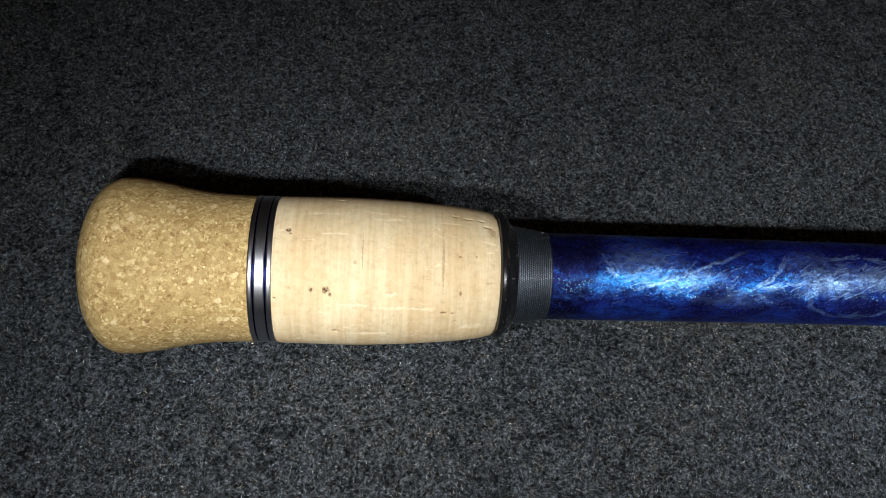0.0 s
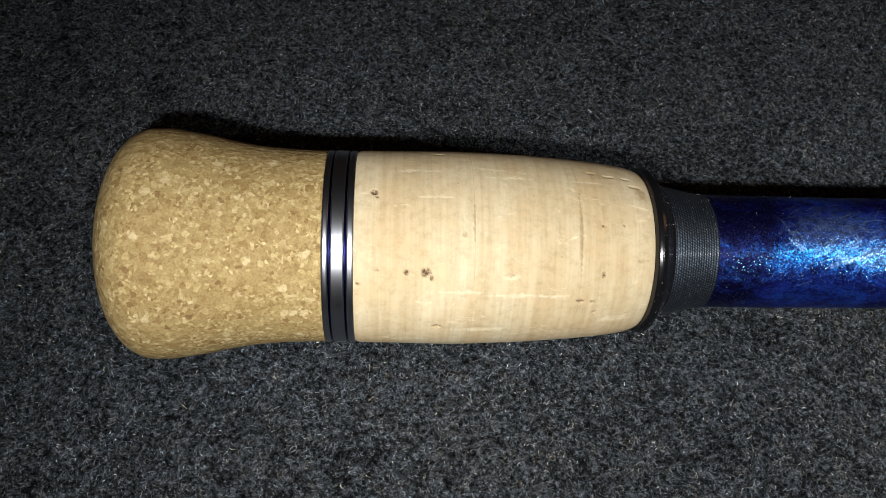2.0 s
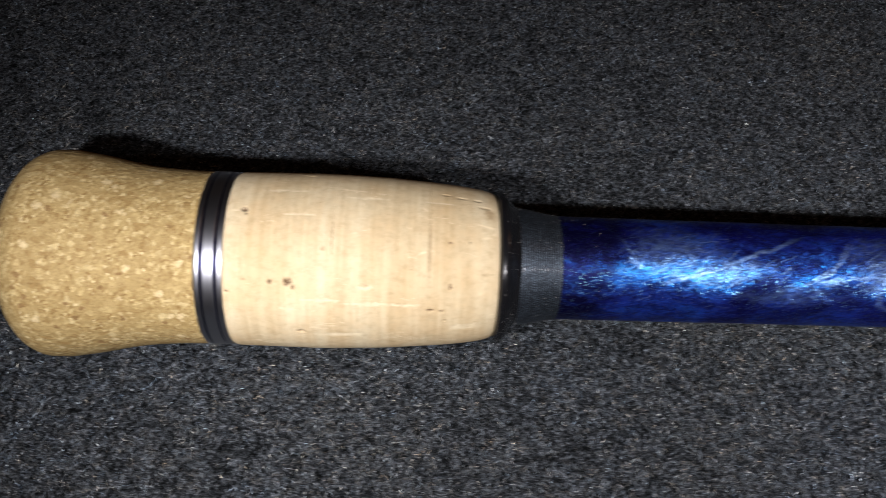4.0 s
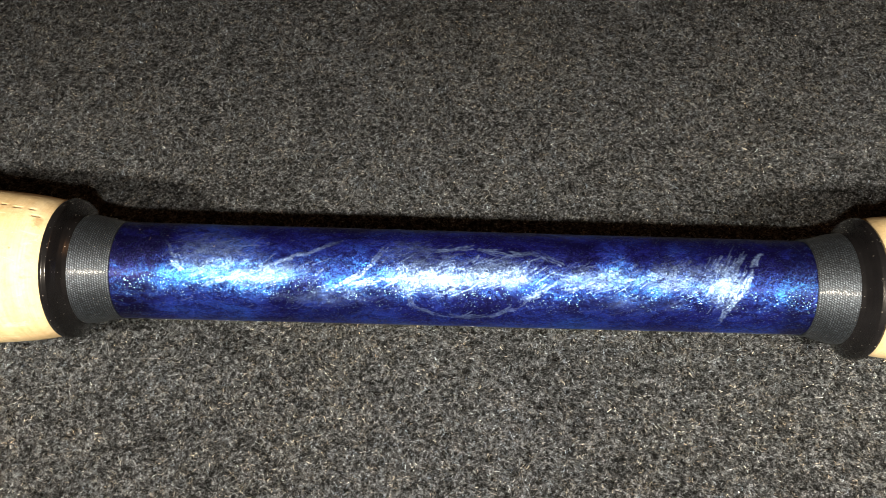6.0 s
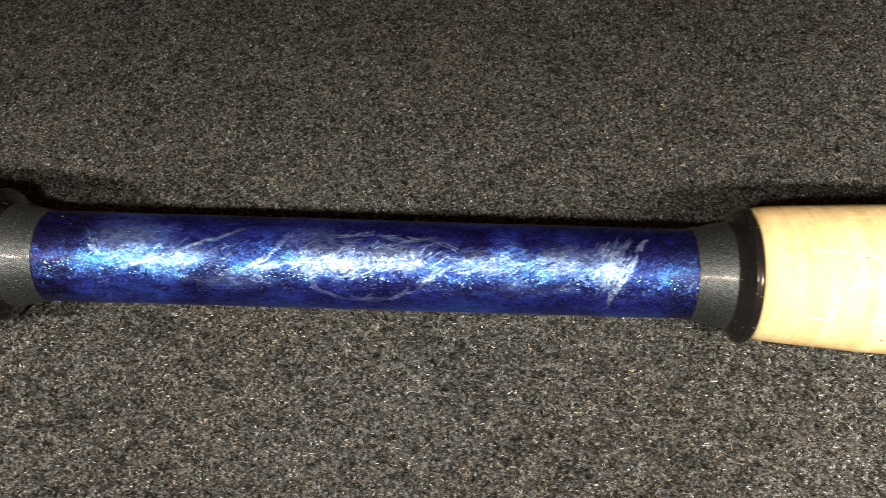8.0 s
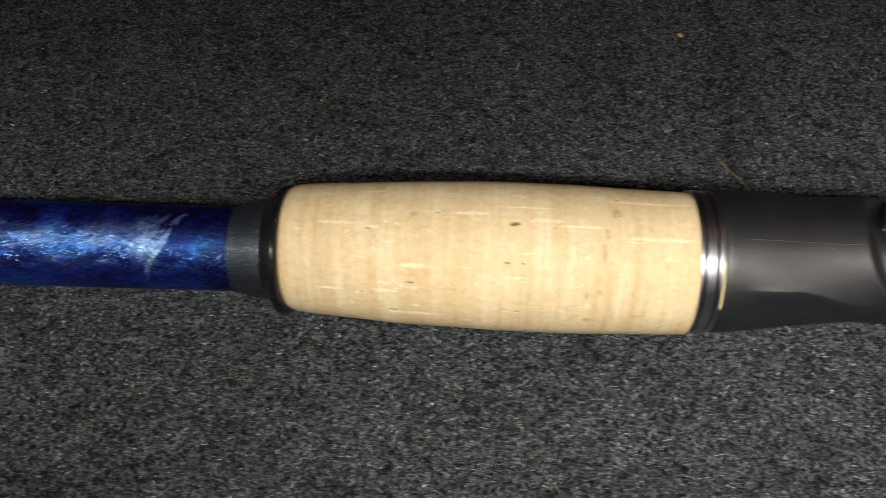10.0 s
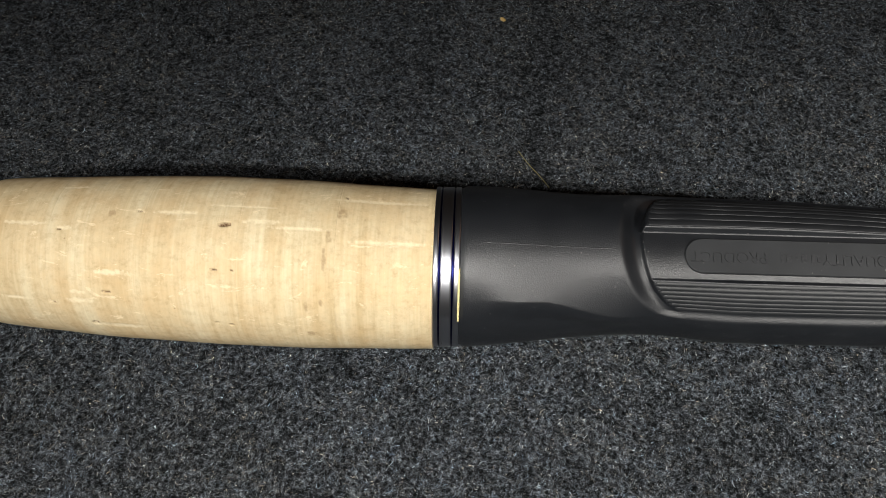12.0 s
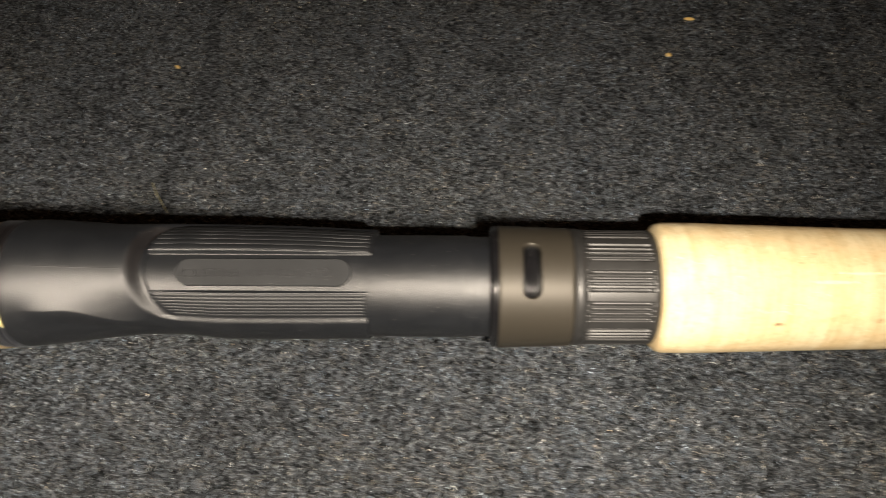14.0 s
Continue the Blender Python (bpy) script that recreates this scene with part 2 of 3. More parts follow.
def marbled_material():
    """Blue metal flake under clear epoxy, with pale swirls."""
    n = Nodes("marbled_blue_foil")
    flow = n.mapped((1.0, 1.7, 1.7))
    depth = n.noise(48, 5, 0.62, flow, 1.2).outputs[0]
    deep = n.ramp(depth, [(0.34, (0.004, 0.002, 0.09)), (0.46, (0.016, 0.007, 0.28)), (0.58, (0.026, 0.018, 0.54)), (0.70, (0.024, 0.065, 0.76))])
    pearl = n.ramp(depth, [(0.34, (0.002, 0.03, 0.16)), (0.44, (0.003, 0.14, 0.46)), (0.54, (0.006, 0.38, 0.82)), (0.66, (0.03, 0.62, 0.97))])
    flake = n.voronoi(6000)
    col = n.node("ShaderNodeSeparateColor", Color=flake.outputs["Color"])
    fleck = n.ramp(n.noise(420, 5, 0.7, flow, 1.0).outputs[0], [(0.42, 0.7), (0.56, 0.0)])
    pearl = n.mix(fleck, pearl, (0.003, 0.02, 0.14))
    deep = n.mix(fleck, deep, (0.004, 0.002, 0.06))
    dull = n.ramp(col.outputs[0], [(0.1, 0.0), (1.0, 0.5)])
    deep = n.mix(dull, deep, (0.002, 0.002, 0.03))
    pearl = n.mix(dull, pearl, (0.002, 0.004, 0.05))
    wisp = n.ramp(n.noise(330, 6, 0.75, flow, 1.5).outputs[0], [(0.35, 0.25), (0.62, 1.0)])
    pale = n.math("MULTIPLY", n.ramp(n.attribute("swirl"), [(0.06, 0.0), (0.65, 1.0)]), wisp)
    deep = n.mix(pale, deep, (0.23, 0.39, 0.82))
    pearl = n.mix(pale, pearl, (0.48, 0.83, 1.0))
    ink = n.math("MULTIPLY", n.attribute("ink"), n.ramp(n.noise(240, 4, 0.7, flow, 0.8).outputs[0], [(0.36, 0.45), (0.52, 1.0)]))
    deep = n.mix(ink, deep, (0.003, 0.002, 0.045))
    pearl = n.mix(ink, pearl, (0.003, 0.012, 0.09))
    # sparkle put into the colour: a few flakes are made pale cyan
    spark = n.ramp(col.outputs[1], [(0.0, 0.0), (0.95, 0.75)], "CONSTANT")
    pearl = n.mix(spark, pearl, (0.35, 0.82, 1.0))
    geo = n.tree.nodes.new("ShaderNodeNewGeometry")
    lean = geo.outputs["Normal"]
    for source, amount in ((flake.outputs["Color"], 0.42), (n.noise(170, 5, 0.65, flow, 1.0).outputs[1], 0.72)):
        tilt = n.node("ShaderNodeVectorMath")
        tilt.operation = "SUBTRACT"
        n.link(source, tilt.inputs[0])
        tilt.inputs[1].default_value = (0.5, 0.5, 0.5)
        scaled = n.node("ShaderNodeVectorMath")
        scaled.operation = "SCALE"
        n.link(tilt.outputs[0], scaled.inputs[0])
        scaled.inputs["Scale"].default_value = amount
        add = n.node("ShaderNodeVectorMath")
        add.operation = "ADD"
        n.link(lean, add.inputs[0])
        n.link(scaled.outputs[0], add.inputs[1])
        lean = add.outputs[0]
    norm = n.node("ShaderNodeVectorMath")
    norm.operation = "NORMALIZE"
    n.link(lean, norm.inputs[0])
    n.finish(Base_Color=deep, Metallic=0.72, Roughness=0.52, Normal=norm.outputs[0], Coat_Weight=0.04, Coat_Roughness=0.3, Coat_IOR=1.5)
    shine = n.tree.nodes.new("ShaderNodeBsdfPrincipled")
    n.link(pearl, shine.inputs["Base Color"])
    n.link(norm.outputs[0], shine.inputs["Normal"])
    shine.inputs["Metallic"].default_value, shine.inputs["Roughness"].default_value = 1.0, 0.37
    both = n.tree.nodes.new("ShaderNodeMixShader")
    both.inputs[0].default_value = 0.38
    n.link(n.bsdf.outputs[0], both.inputs[1])
    n.link(shine.outputs[0], both.inputs[2])
    n.link(both.outputs[0], n.tree.nodes["Material Output"].inputs["Surface"])
    return n.mat


def plain_material(name, colour, rough=0.8, scale=6.0):
    n = Nodes(name)
    g = n.noise(scale, 5, 0.6).outputs[0]
    c = n.mix(n.ramp(g, [(0.3, 0.0), (0.8, 0.3)]), colour, tuple(0.8 * v for v in colour))
    return n.finish(Base_Color=c, Roughness=rough, Normal=n.bump(n.noise(scale * 40, 3).outputs[0], 0.15, 0.001))


M_BASE, M_FIBRE = carpet_base_material(), carpet_fibre_material()
M_CORK, M_BURL = cork_material(), burl_material()
M_RING = metal_material("gunmetal", (0.50, 0.51, 0.55), 0.30)
M_GROOVE = metal_material("blue_anodised", (0.008, 0.010, 0.07), 0.3)
M_GLOSS = plastic_material("glossy_black", (0.006, 0.006, 0.007), 0.22, 0.03, 1400.0, 0.5, 0.47)
M_SEAT = plastic_material("matt_black_nylon", (0.0074, 0.0088, 0.0112), 0.44, 0.24, 4200.0, 0.75, 0.55)
M_PAD = plastic_material("matt_black_pad", (0.0112, 0.0126, 0.0148), 0.52, 0.12, 2800.0, 0.66, 0.64)
M_THREAD, M_FOIL = thread_material(), marbled_material()
M_GLUE = plain_material("pale_glue", (0.75, 0.66, 0.32), 0.5, 900)
M_CHIP = plain_material("wood_chip", (0.62, 0.42, 0.14), 0.7, 700)
M_YARN = plain_material("olive_yarn", (0.30, 0.26, 0.10), 0.8, 900)
M_WALL = plain_material("wall_paint", (0.55, 0.52, 0.47))


# ---- mesh builders ----
def grid_mesh(name, verts, rows, cols, closed=True, caps=(False, False), attributes=None):
    """A smooth mesh of rows x cols points, closed round its columns, with fans at its ends."""
    verts = [np.asarray(verts, float).reshape(-1, 3)]
    i, j = np.meshgrid(np.arange(rows - 1), np.arange(cols if closed else cols - 1), indexing="ij")
    k = (j + 1) % cols
    quads = np.stack([i * cols + j, i * cols + k, (i + 1) * cols + k, (i + 1) * cols + j], -1).reshape(-1, 4)
    faces = quads.tolist()
    count = rows * cols
    for end, wanted in zip((0, rows - 1), caps):
        if wanted:
            ring = np.arange(cols) + end * cols
            verts.append(verts[0][ring].mean(0)[None])
            for a, b in zip(ring, np.roll(ring, -1)):
                faces.append((count, int(b), int(a)) if end == 0 else (count, int(a), int(b)))
            count += 1
    mesh = bpy.data.meshes.new(name)
    mesh.from_pydata(np.concatenate(verts).tolist(), [], faces)
    mesh.polygons.foreach_set("use_smooth", [True] * len(mesh.polygons))
    for key, values in (attributes or {}).items():
        a = mesh.attributes.new(key, "FLOAT", "POINT")
        full = np.zeros(count)
        full[: rows * cols] = np.clip(values, 0, 1).ravel()
        a.data.foreach_set("value", full)
    mesh.update()
    return mesh


def part_from(name, mesh, material, parent, label=""):
    ob = new(name, mesh)
    mesh.materials.append(material)
    ob.parent = parent
    return tagged(ob, label)


def part(name, bm, material, parent, label="", smooth=False):
    """Links a bmesh as one mesh under a thing or a part."""
    bmesh.ops.recalc_face_normals(bm, faces=bm.faces)
    mesh = bpy.data.meshes.new(name)
    bm.to_mesh(mesh)
    bm.free()
    if smooth:
        mesh.polygons.foreach_set("use_smooth", [True] * len(mesh.polygons))
    return part_from(name, mesh, material, parent, label)


MM = 0.001


def polar(x, th, r, lift=None):
    """Points of the rod, from millimetres along it, degrees round it and millimetres from its axis."""
    a = np.radians(th)
    y, z = -r * np.sin(a), r * np.cos(a)
    if lift is not None:
        y, z = y + 0.85 * lift, z + 0.53 * lift
    return np.stack(np.broadcast_arrays(x, y, z), -1) * MM


def spline(points, xs):
    """A smooth curve through points, with no overshoot."""
    px, py = np.array(points, float).T
    d = np.diff(py) / np.diff(px)
    m = np.concatenate([[d[0]], np.where(d[1:] * d[:-1] > 0, 2 * d[1:] * d[:-1] / (d[1:] + d[:-1] + 1e-12), 0), [d[-1]]])
    k = np.clip(np.searchsorted(px, xs) - 1, 0, len(d) - 1)
    h = px[k + 1] - px[k]
    t = np.clip((xs - px[k]) / h, 0, 1)
    return (2 * t**3 - 3 * t**2 + 1) * py[k] + (t**3 - 2 * t**2 + t) * h * m[k] + (3 * t**2 - 2 * t**3) * py[k + 1] + (t**3 - t**2) * h * m[k + 1]


def lathe(name, profile, material, parent, label="", step=0.5, segments=128, caps=(True, True), lift=None):
    """A turned part from (millimetres along, radius) pairs; each corner of the profile is kept."""
    xs, rs = [profile[0][0]], [profile[0][1]]
    for (a, r), (b, q) in zip(profile, profile[1:]):
        n = max(1, int(math.hypot(b - a, q - r) / step))
        for i in range(1, n + 1):
            xs.append(a + (b - a) * i / n)
            rs.append(r + (q - r) * i / n)
    xs, rs = np.array(xs), np.array(rs)
    th = np.linspace(0, 360, segments, endpoint=False)
    v = polar(xs[:, None], th[None], rs[:, None], None if lift is None else lift(xs)[:, None])
    return part_from(name, grid_mesh(name, v, len(xs), segments, True, caps), material, parent, label)


def smooth(a, b, x):
    t = np.clip((x - a) / (b - a), 0, 1)
    return t * t * (3 - 2 * t)


def value_noise(x, y, seed):
    """Soft random numbers over a plane, wrapping every 360 in y."""
    rng = np.random.RandomState(seed)
    table = rng.rand(512, 360)
    xi, yi = np.floor(x).astype(int), np.floor(y).astype(int)
    fx, fy = x - xi, y - yi
    fx, fy = fx * fx * (3 - 2 * fx), fy * fy * (3 - 2 * fy)
    g = lambda a, b: table[a % 512, b % 360]
    return (g(xi, yi) * (1 - fx) + g(xi + 1, yi) * fx) * (1 - fy) + (g(xi, yi + 1) * (1 - fx) + g(xi + 1, yi + 1) * fx) * fy


# ---- the room: carpet, walls, ceiling ----
def box_mesh(name, lo, hi):
    bm = bmesh.new()
    bmesh.ops.create_cube(bm, size=1)
    for v in bm.verts:
        v.co = [lo[i] + (v.co[i] + 0.5) * (hi[i] - lo[i]) for i in range(3)]
    mesh = bpy.data.meshes.new(name)
    bm.to_mesh(mesh)
    bm.free()
    return mesh


def structure(name, lo, hi, material, label, category):
    ob = new(name, box_mesh(name, lo, hi))
    ob.data.materials.append(material)
    return tagged(ob, label, category, kind="structure")


structure("floor", (-2.2, -2.2, -0.05), (2.6, 2.4, -0.0004), M_BASE, "dark charcoal carpet with a short felted pile", "carpet")
structure("wall_west", (-2.3, -2.2, -0.05), (-2.2, 2.4, 2.4), M_WALL, "plain painted room wall in the dark", "wall")
structure("wall_east", (2.6, -2.2, -0.05), (2.7, 2.4, 2.4), M_WALL, "plain painted room wall in the dark", "wall")
structure("wall_south", (-2.3, -2.3, -0.05), (2.7, -2.2, 2.4), M_WALL, "plain painted room wall in the dark", "wall")
structure("wall_north", (-2.3, 2.4, -0.05), (2.7, 2.5, 2.4), M_WALL, "plain painted room wall in the dark", "wall")
structure("ceiling", (-2.3, -2.3, 2.4), (2.7, 2.5, 2.5), M_WALL, "plain painted ceiling in the dark", "ceiling")


def hairs(name, count, seed, steps, lengths, widths, label):
    """The carpet's felted hairs: thin ribbons lying nearly flat, curled where they have more steps."""
    rng = np.random.RandomState(seed)
    x = rng.uniform(-0.125, 0.53, count)
    y = rng.uniform(-0.065, 0.135, count)
    clump = 0.6 * value_noise(x * 520 + 70, y * 520 + 70, 11) + 0.4 * value_noise(x * 160 + 70, y * 160 + 70, 12)
    keep = rng.rand(count) < np.clip(3.0 * (clump - 0.22), 0.12, 1)
    seam = np.abs(x - 0.2955 - 0.0020 * np.sin(y * 90)) < 0.0022
    keep &= ~(seam & (y > 0.03) & (rng.rand(count) < 0.88))
    x, y = x[keep], y[keep]
    n = len(x)
    heading, curl = rng.uniform(0, 2 * np.pi, n), rng.normal(0, 1.7, n)
    length, width = rng.uniform(*lengths, n), rng.uniform(*widths, n)
    z0, rise = rng.uniform(-0.0003, 0.0006, n), rng.normal(0.05, 0.45, n)
    roll = rng.normal(0, 0.7, n)
    pts = np.zeros((n, steps, 2, 3))
    px, py, pz = x.copy(), y.copy(), z0.copy()
    for s in range(steps):
        a = heading + curl * s / (steps - 1) * (steps > 2)
        w = width * (1.0 if s < steps - 1 else 0.4)
        for side, q in ((0, -1), (1, 1)):
            pts[:, s, side, 0] = px - np.sin(a) * w * q * np.cos(roll)
            pts[:, s, side, 1] = py + np.cos(a) * w * q * np.cos(roll)
            pts[:, s, side, 2] = pz + w * q * np.sin(roll)
        px, py = px + np.cos(a) * length / (steps - 1), py + np.sin(a) * length / (steps - 1)
        pz = np.clip(pz + rise * length / (steps - 1), -0.0004, 0.0008)
    base = (np.arange(n) * steps * 2)[:, None]
    quads = np.stack([base + np.array([2 * s, 2 * s + 1, 2 * s + 3, 2 * s + 2]) for s in range(steps - 1)], 1).reshape(-1, 4)
    mesh = bpy.data.meshes.new(name)
    mesh.vertices.add(n * steps * 2)
    mesh.vertices.foreach_set("co", pts.ravel())
    mesh.loops.add(quads.size)
    mesh.loops.foreach_set("vertex_index", quads.ravel().astype(np.int32))
    mesh.polygons.add(len(quads))
    mesh.polygons.foreach_set("loop_start", np.arange(0, quads.size, 4, dtype=np.int32))
    mesh.polygons.foreach_set("use_smooth", np.ones(len(quads), bool))
    mesh.update(calc_edges=True)
    mesh.materials.append(M_FIBRE)
    return tagged(new(name, mesh), label, "carpet", kind="stuff")


hairs("carpet_pile", 260000, 5, 4, (0.0006, 0.0014), (0.000021, 0.000040), "dark grey curled carpet hairs with pale glints")
hairs("carpet_fuzz", 1000000, 6, 2, (0.00022, 0.0006), (0.000028, 0.00006), "short dark grey felted carpet fuzz")

# ---- the fishing rod ----
rod = new("fishing_rod")
rod.matrix_world = Matrix.Translation((0, 0, 0.01890)) @ Matrix.Rotation(math.atan(0.0051), 4, "Y")
tagged(rod, "custom fishing rod butt with cork grips lying on dark carpet", "fishing rod")

# butt cap
butt = [(-50.2, 0.4), (-50.0, 5), (-49.5, 9.5), (-48.4, 13.2), (-46.8, 16.0), (-44.8, 17.8), (-42.4, 18.6), (-40.0, 18.6), (-37, 18.2), (-34, 17.7), (-30, 16.85), (-26, 16.2), (-22, 15.85), (-18.5, 15.7), (-15.1, 15.62)]
t = np.linspace(0, 1, 140)
s = np.linspace(0, 1, len(butt))
bx = spline(list(zip(s, [p[0] for p in butt])), t)
br = spline(list(zip(s, [p[1] for p in butt])), t)
lathe("butt_cap", list(zip(bx, br)), M_BURL, rod, "flared tan agglomerated cork butt cap", 0.6, 160)


def trim_ring(a, b, r):
    """A polished ring with two blue grooves."""
    w = b - a
    ring = new("trim_ring")
    ring.parent = rod
    tagged(ring, "polished gunmetal ring with two blue grooves")
    cuts = [a + w * 0.24, a + w * 0.74]
    edges = [a] + [v for c in cuts for v in (c - 0.16, c + 0.16)] + [b]
    for p, q in zip(edges[::2], edges[1::2]):
        lathe("band", [(p, r - 0.12), (p + 0.1, r), (q - 0.1, r), (q, r - 0.12)], M_RING, ring, "polished gunmetal band", 0.2, 160)
    for c in cuts:
        lathe("groove", [(c - 0.17, r - 0.14), (c + 0.17, r - 0.14)], M_GROOVE, ring, "thin blue groove", 0.2, 160)
    return ring


trim_ring(-15.1, -10.34, 15.68)
trim_ring(272.17, 276.72, 14.72)


def cork_grip(label, profile, cuts, pits, pales, stains, seed, lift=None):
    """A cork grip of glued cork rings; pits, pale cracks and stains as (along, round, half length, half width)."""
    grip = new("cork_grip")
    grip.parent = rod
    tagged(grip, label)
    lo, hi = profile[0][0], profile[-1][0]
    th = np.concatenate([np.arange(-180, -75, 3.0), np.arange(-75, 110, 1.0), np.arange(110, 180, 3.0)])
    bounds = [lo] + cuts + [hi]
    for k, (a, b) in enumerate(zip(bounds, bounds[1:])):
        xs = np.concatenate([[a, a + 0.08], np.linspace(a + 0.25, b - 0.25, int((b - a) / 0.25)), [b - 0.08, b]])
        X, T = np.meshgrid(xs, th, indexing="ij")
        R = spline(profile, X)
        R -= 0.012 * (np.exp(-((X - a) / 0.12) ** 2) * (k > 0) + np.exp(-((b - X) / 0.12) ** 2) * (b < hi))
        R += 0.05 * (value_noise(X / 6 + 40, T / 12 + 180, seed) - 0.5) + 0.03 * (value_noise(X / 1.1 + 90, T / 4 + 180, seed + 1) - 0.5)
        out = {}
        for key, spots, deep in (("pit", pits, 0.35), ("pale", pales, 0.06), ("stain", stains, 0.0)):
            f = np.zeros_like(R)
            wob = 0.35 + 1.4 * value_noise(X * 2.6 + 30, T * 0.6 + 180, seed + 2)
            for sx, st, hx, hw in spots:
                d = ((X - sx) / hx) ** 2 + ((T - st) * 0.262 / hw) ** 2
                f = np.maximum(f, (1 - smooth(0.45, 1.25, d * wob)) * (0.6 if key == "pale" else 1.0))
            R -= deep * f
            out[key] = f
        v = polar(X, T, R, None if lift is None else lift(X))
        part_from("cork_ring", grid_mesh("cork_ring", v, len(xs), len(th), True, (True, True), out), M_CORK, grip)
    return grip


cork_grip(
    "short pale natural cork grip, barrel-shaped, with dark pits",
    [(-10.34, 15.45), (-9.6, 15.7), (-5, 15.78), (4, 15.9), (14, 15.65), (22, 15.12), (28, 14.6), (32.5, 13.95), (34.8, 13.35), (35.63, 12.9)],
    [7.6, 23.8],
    [(-7.4, 0, 0.55, 0.45), (-7.0, 3, 0.3, 0.2), (0.4, 45, 0.6, 0.6), (1.2, 48, 0.35, 0.3), (-2.5, 45, 0.4, 0.35), (27.3, 47, 0.3, 0.45), (24.1, 63, 0.5, 0.3), (25.9, 64, 0.3, 0.2), (26.6, 72, 0.3, 0.2), (2.2, 81, 0.7, 0.25), (26.3, -23, 0.6, 0.2), (29.2, -21, 0.7, 0.2), (31.8, -21, 0.5, 0.25), (30.5, 16, 0.2, 0.2), (27.1, 17, 0.4, 0.15), (2.7, -37, 0.7, 0.15), (-9.7, 52, 0.3, 0.15), (33.0, -14, 0.9, 0.15)],
    [(6, 56, 3.5, 0.25), (14, 58, 4, 0.3), (20, 59, 3, 0.25), (-1, -16, 3, 0.3), (13, -12, 3, 0.3), (25, -13, 2.5, 0.2), (9, 84, 4, 0.5), (30, 79, 2.5, 0.7), (2, 3, 3, 0.25), (13.2, 47, 1.5, 0.5), (-8, 1, 1.4, 0.2)],
    [(6.1, 24, 0.5, 0.4), (33.5, 38, 1.1, 0.25), (-6.9, 44, 0.5, 0.3), (7.5, 18, 0.15, 3.0), (23.7, 20, 0.3, 6.0), (33.9, -8, 0.9, 1.4), (13, 46, 1.0, 0.3)],
    21,
)
cork_grip(
    "long pale natural cork grip with bleached cracks",
    [(190.12, 12.5), (190.7, 13.0), (193, 13.55), (200, 14.1), (206, 14.45), (212, 14.85), (224, 15.3), (236, 15.55), (247, 15.5), (263, 15.0), (270, 14.78), (272.17, 14.7)],
    [206.4, 222.8, 239.2, 255.7],
    [(236.8, 12, 0.85, 0.38), (235.6, 41, 0.5, 0.2), (238.6, 41, 0.25, 0.15), (208.2, 18, 0.5, 0.2), (216.6, 59, 0.9, 0.2), (207.0, 70, 0.3, 0.25), (213.2, 87, 0.6, 0.4), (235.3, 79, 0.4, 0.15), (237.7, 80, 0.3, 0.15), (256.8, -16, 0.25, 0.2), (221.8, 4, 0.5, 0.15)],
    [(202, 14, 4, 0.35), (228, 4.5, 4, 0.45), (208.5, -19, 2.5, 0.3), (217.5, 45.5, 3.2, 0.45), (211.3, 60, 1.3, 0.35), (211.3, 66.5, 2.4, 0.5), (200.5, 68.5, 2.8, 0.3), (217.5, 88, 4.8, 0.5), (240, -2, 6, 0.25), (243, 9, 3.2, 0.4), (250, 12.5, 5.4, 0.3), (265, 19.5, 6.7, 0.4), (263, -13, 8, 0.4), (209.5, 17, 1.4, 0.4)],
    [(236.8, 12, 0.95, 0.5), (253.9, 32, 0.3, 2.0), (254.5, 17, 0.4, 1.2), (256.5, 0, 1.1, 1.0), (250.9, 63, 0.4, 1.2), (253.4, 60, 0.3, 0.6), (251.3, 86, 0.8, 0.6), (217.0, 6, 0.6, 0.6)],
    31,
    lambda x: np.interp(x, [191, 200, 212, 224, 236, 247, 263, 272], [0.6, 0.45, 0.2, 0.15, 0.0, -0.2, -0.42, -0.45]),
)
cork_grip(
    "pale smooth cork foregrip behind the locking nut",
    [(420.5, 12.7), (420.75, 13.6), (421.6, 14.5), (423.2, 14.85), (426, 14.85), (440, 14.5), (452, 14.15), (465, 13.8), (485, 13.3), (500, 12.9), (501, 12.2)],
    [437.0, 453.4, 469.8, 485.0],
    [(445.1, 66, 0.6, 0.35), (436.4, 38, 0.35, 0.15)],
    [(456, 28, 6, 0.4), (462, 20, 5, 0.3)],
    [(449.6, 11, 0.7, 0.25), (452.7, 2, 0.8, 0.3), (429.9, 38, 0.4, 0.2), (466.5, 63, 0.8, 0.8), (445.1, 66, 1.3, 0.5)],
    41,
)


# winding checks: glossy black collars with thread wraps beside the blue section
def thread_wrap(a, b, ra, rb):
    xs = np.arange(a, b, 0.05)
    th = np.linspace(0, 360, 120, endpoint=False)
    r = ra + (rb - ra) * smooth(0, 1, (xs - a) / (b - a)) + 0.045 * np.abs(np.sin(np.pi * xs / 0.42))
    part_from("thread_wrap", grid_mesh("thread_wrap", polar(xs[:, None], th[None], r[:, None]), len(xs), 120, True, (True, True)), M_THREAD, rod, "metallic grey thread wrap under clear epoxy")


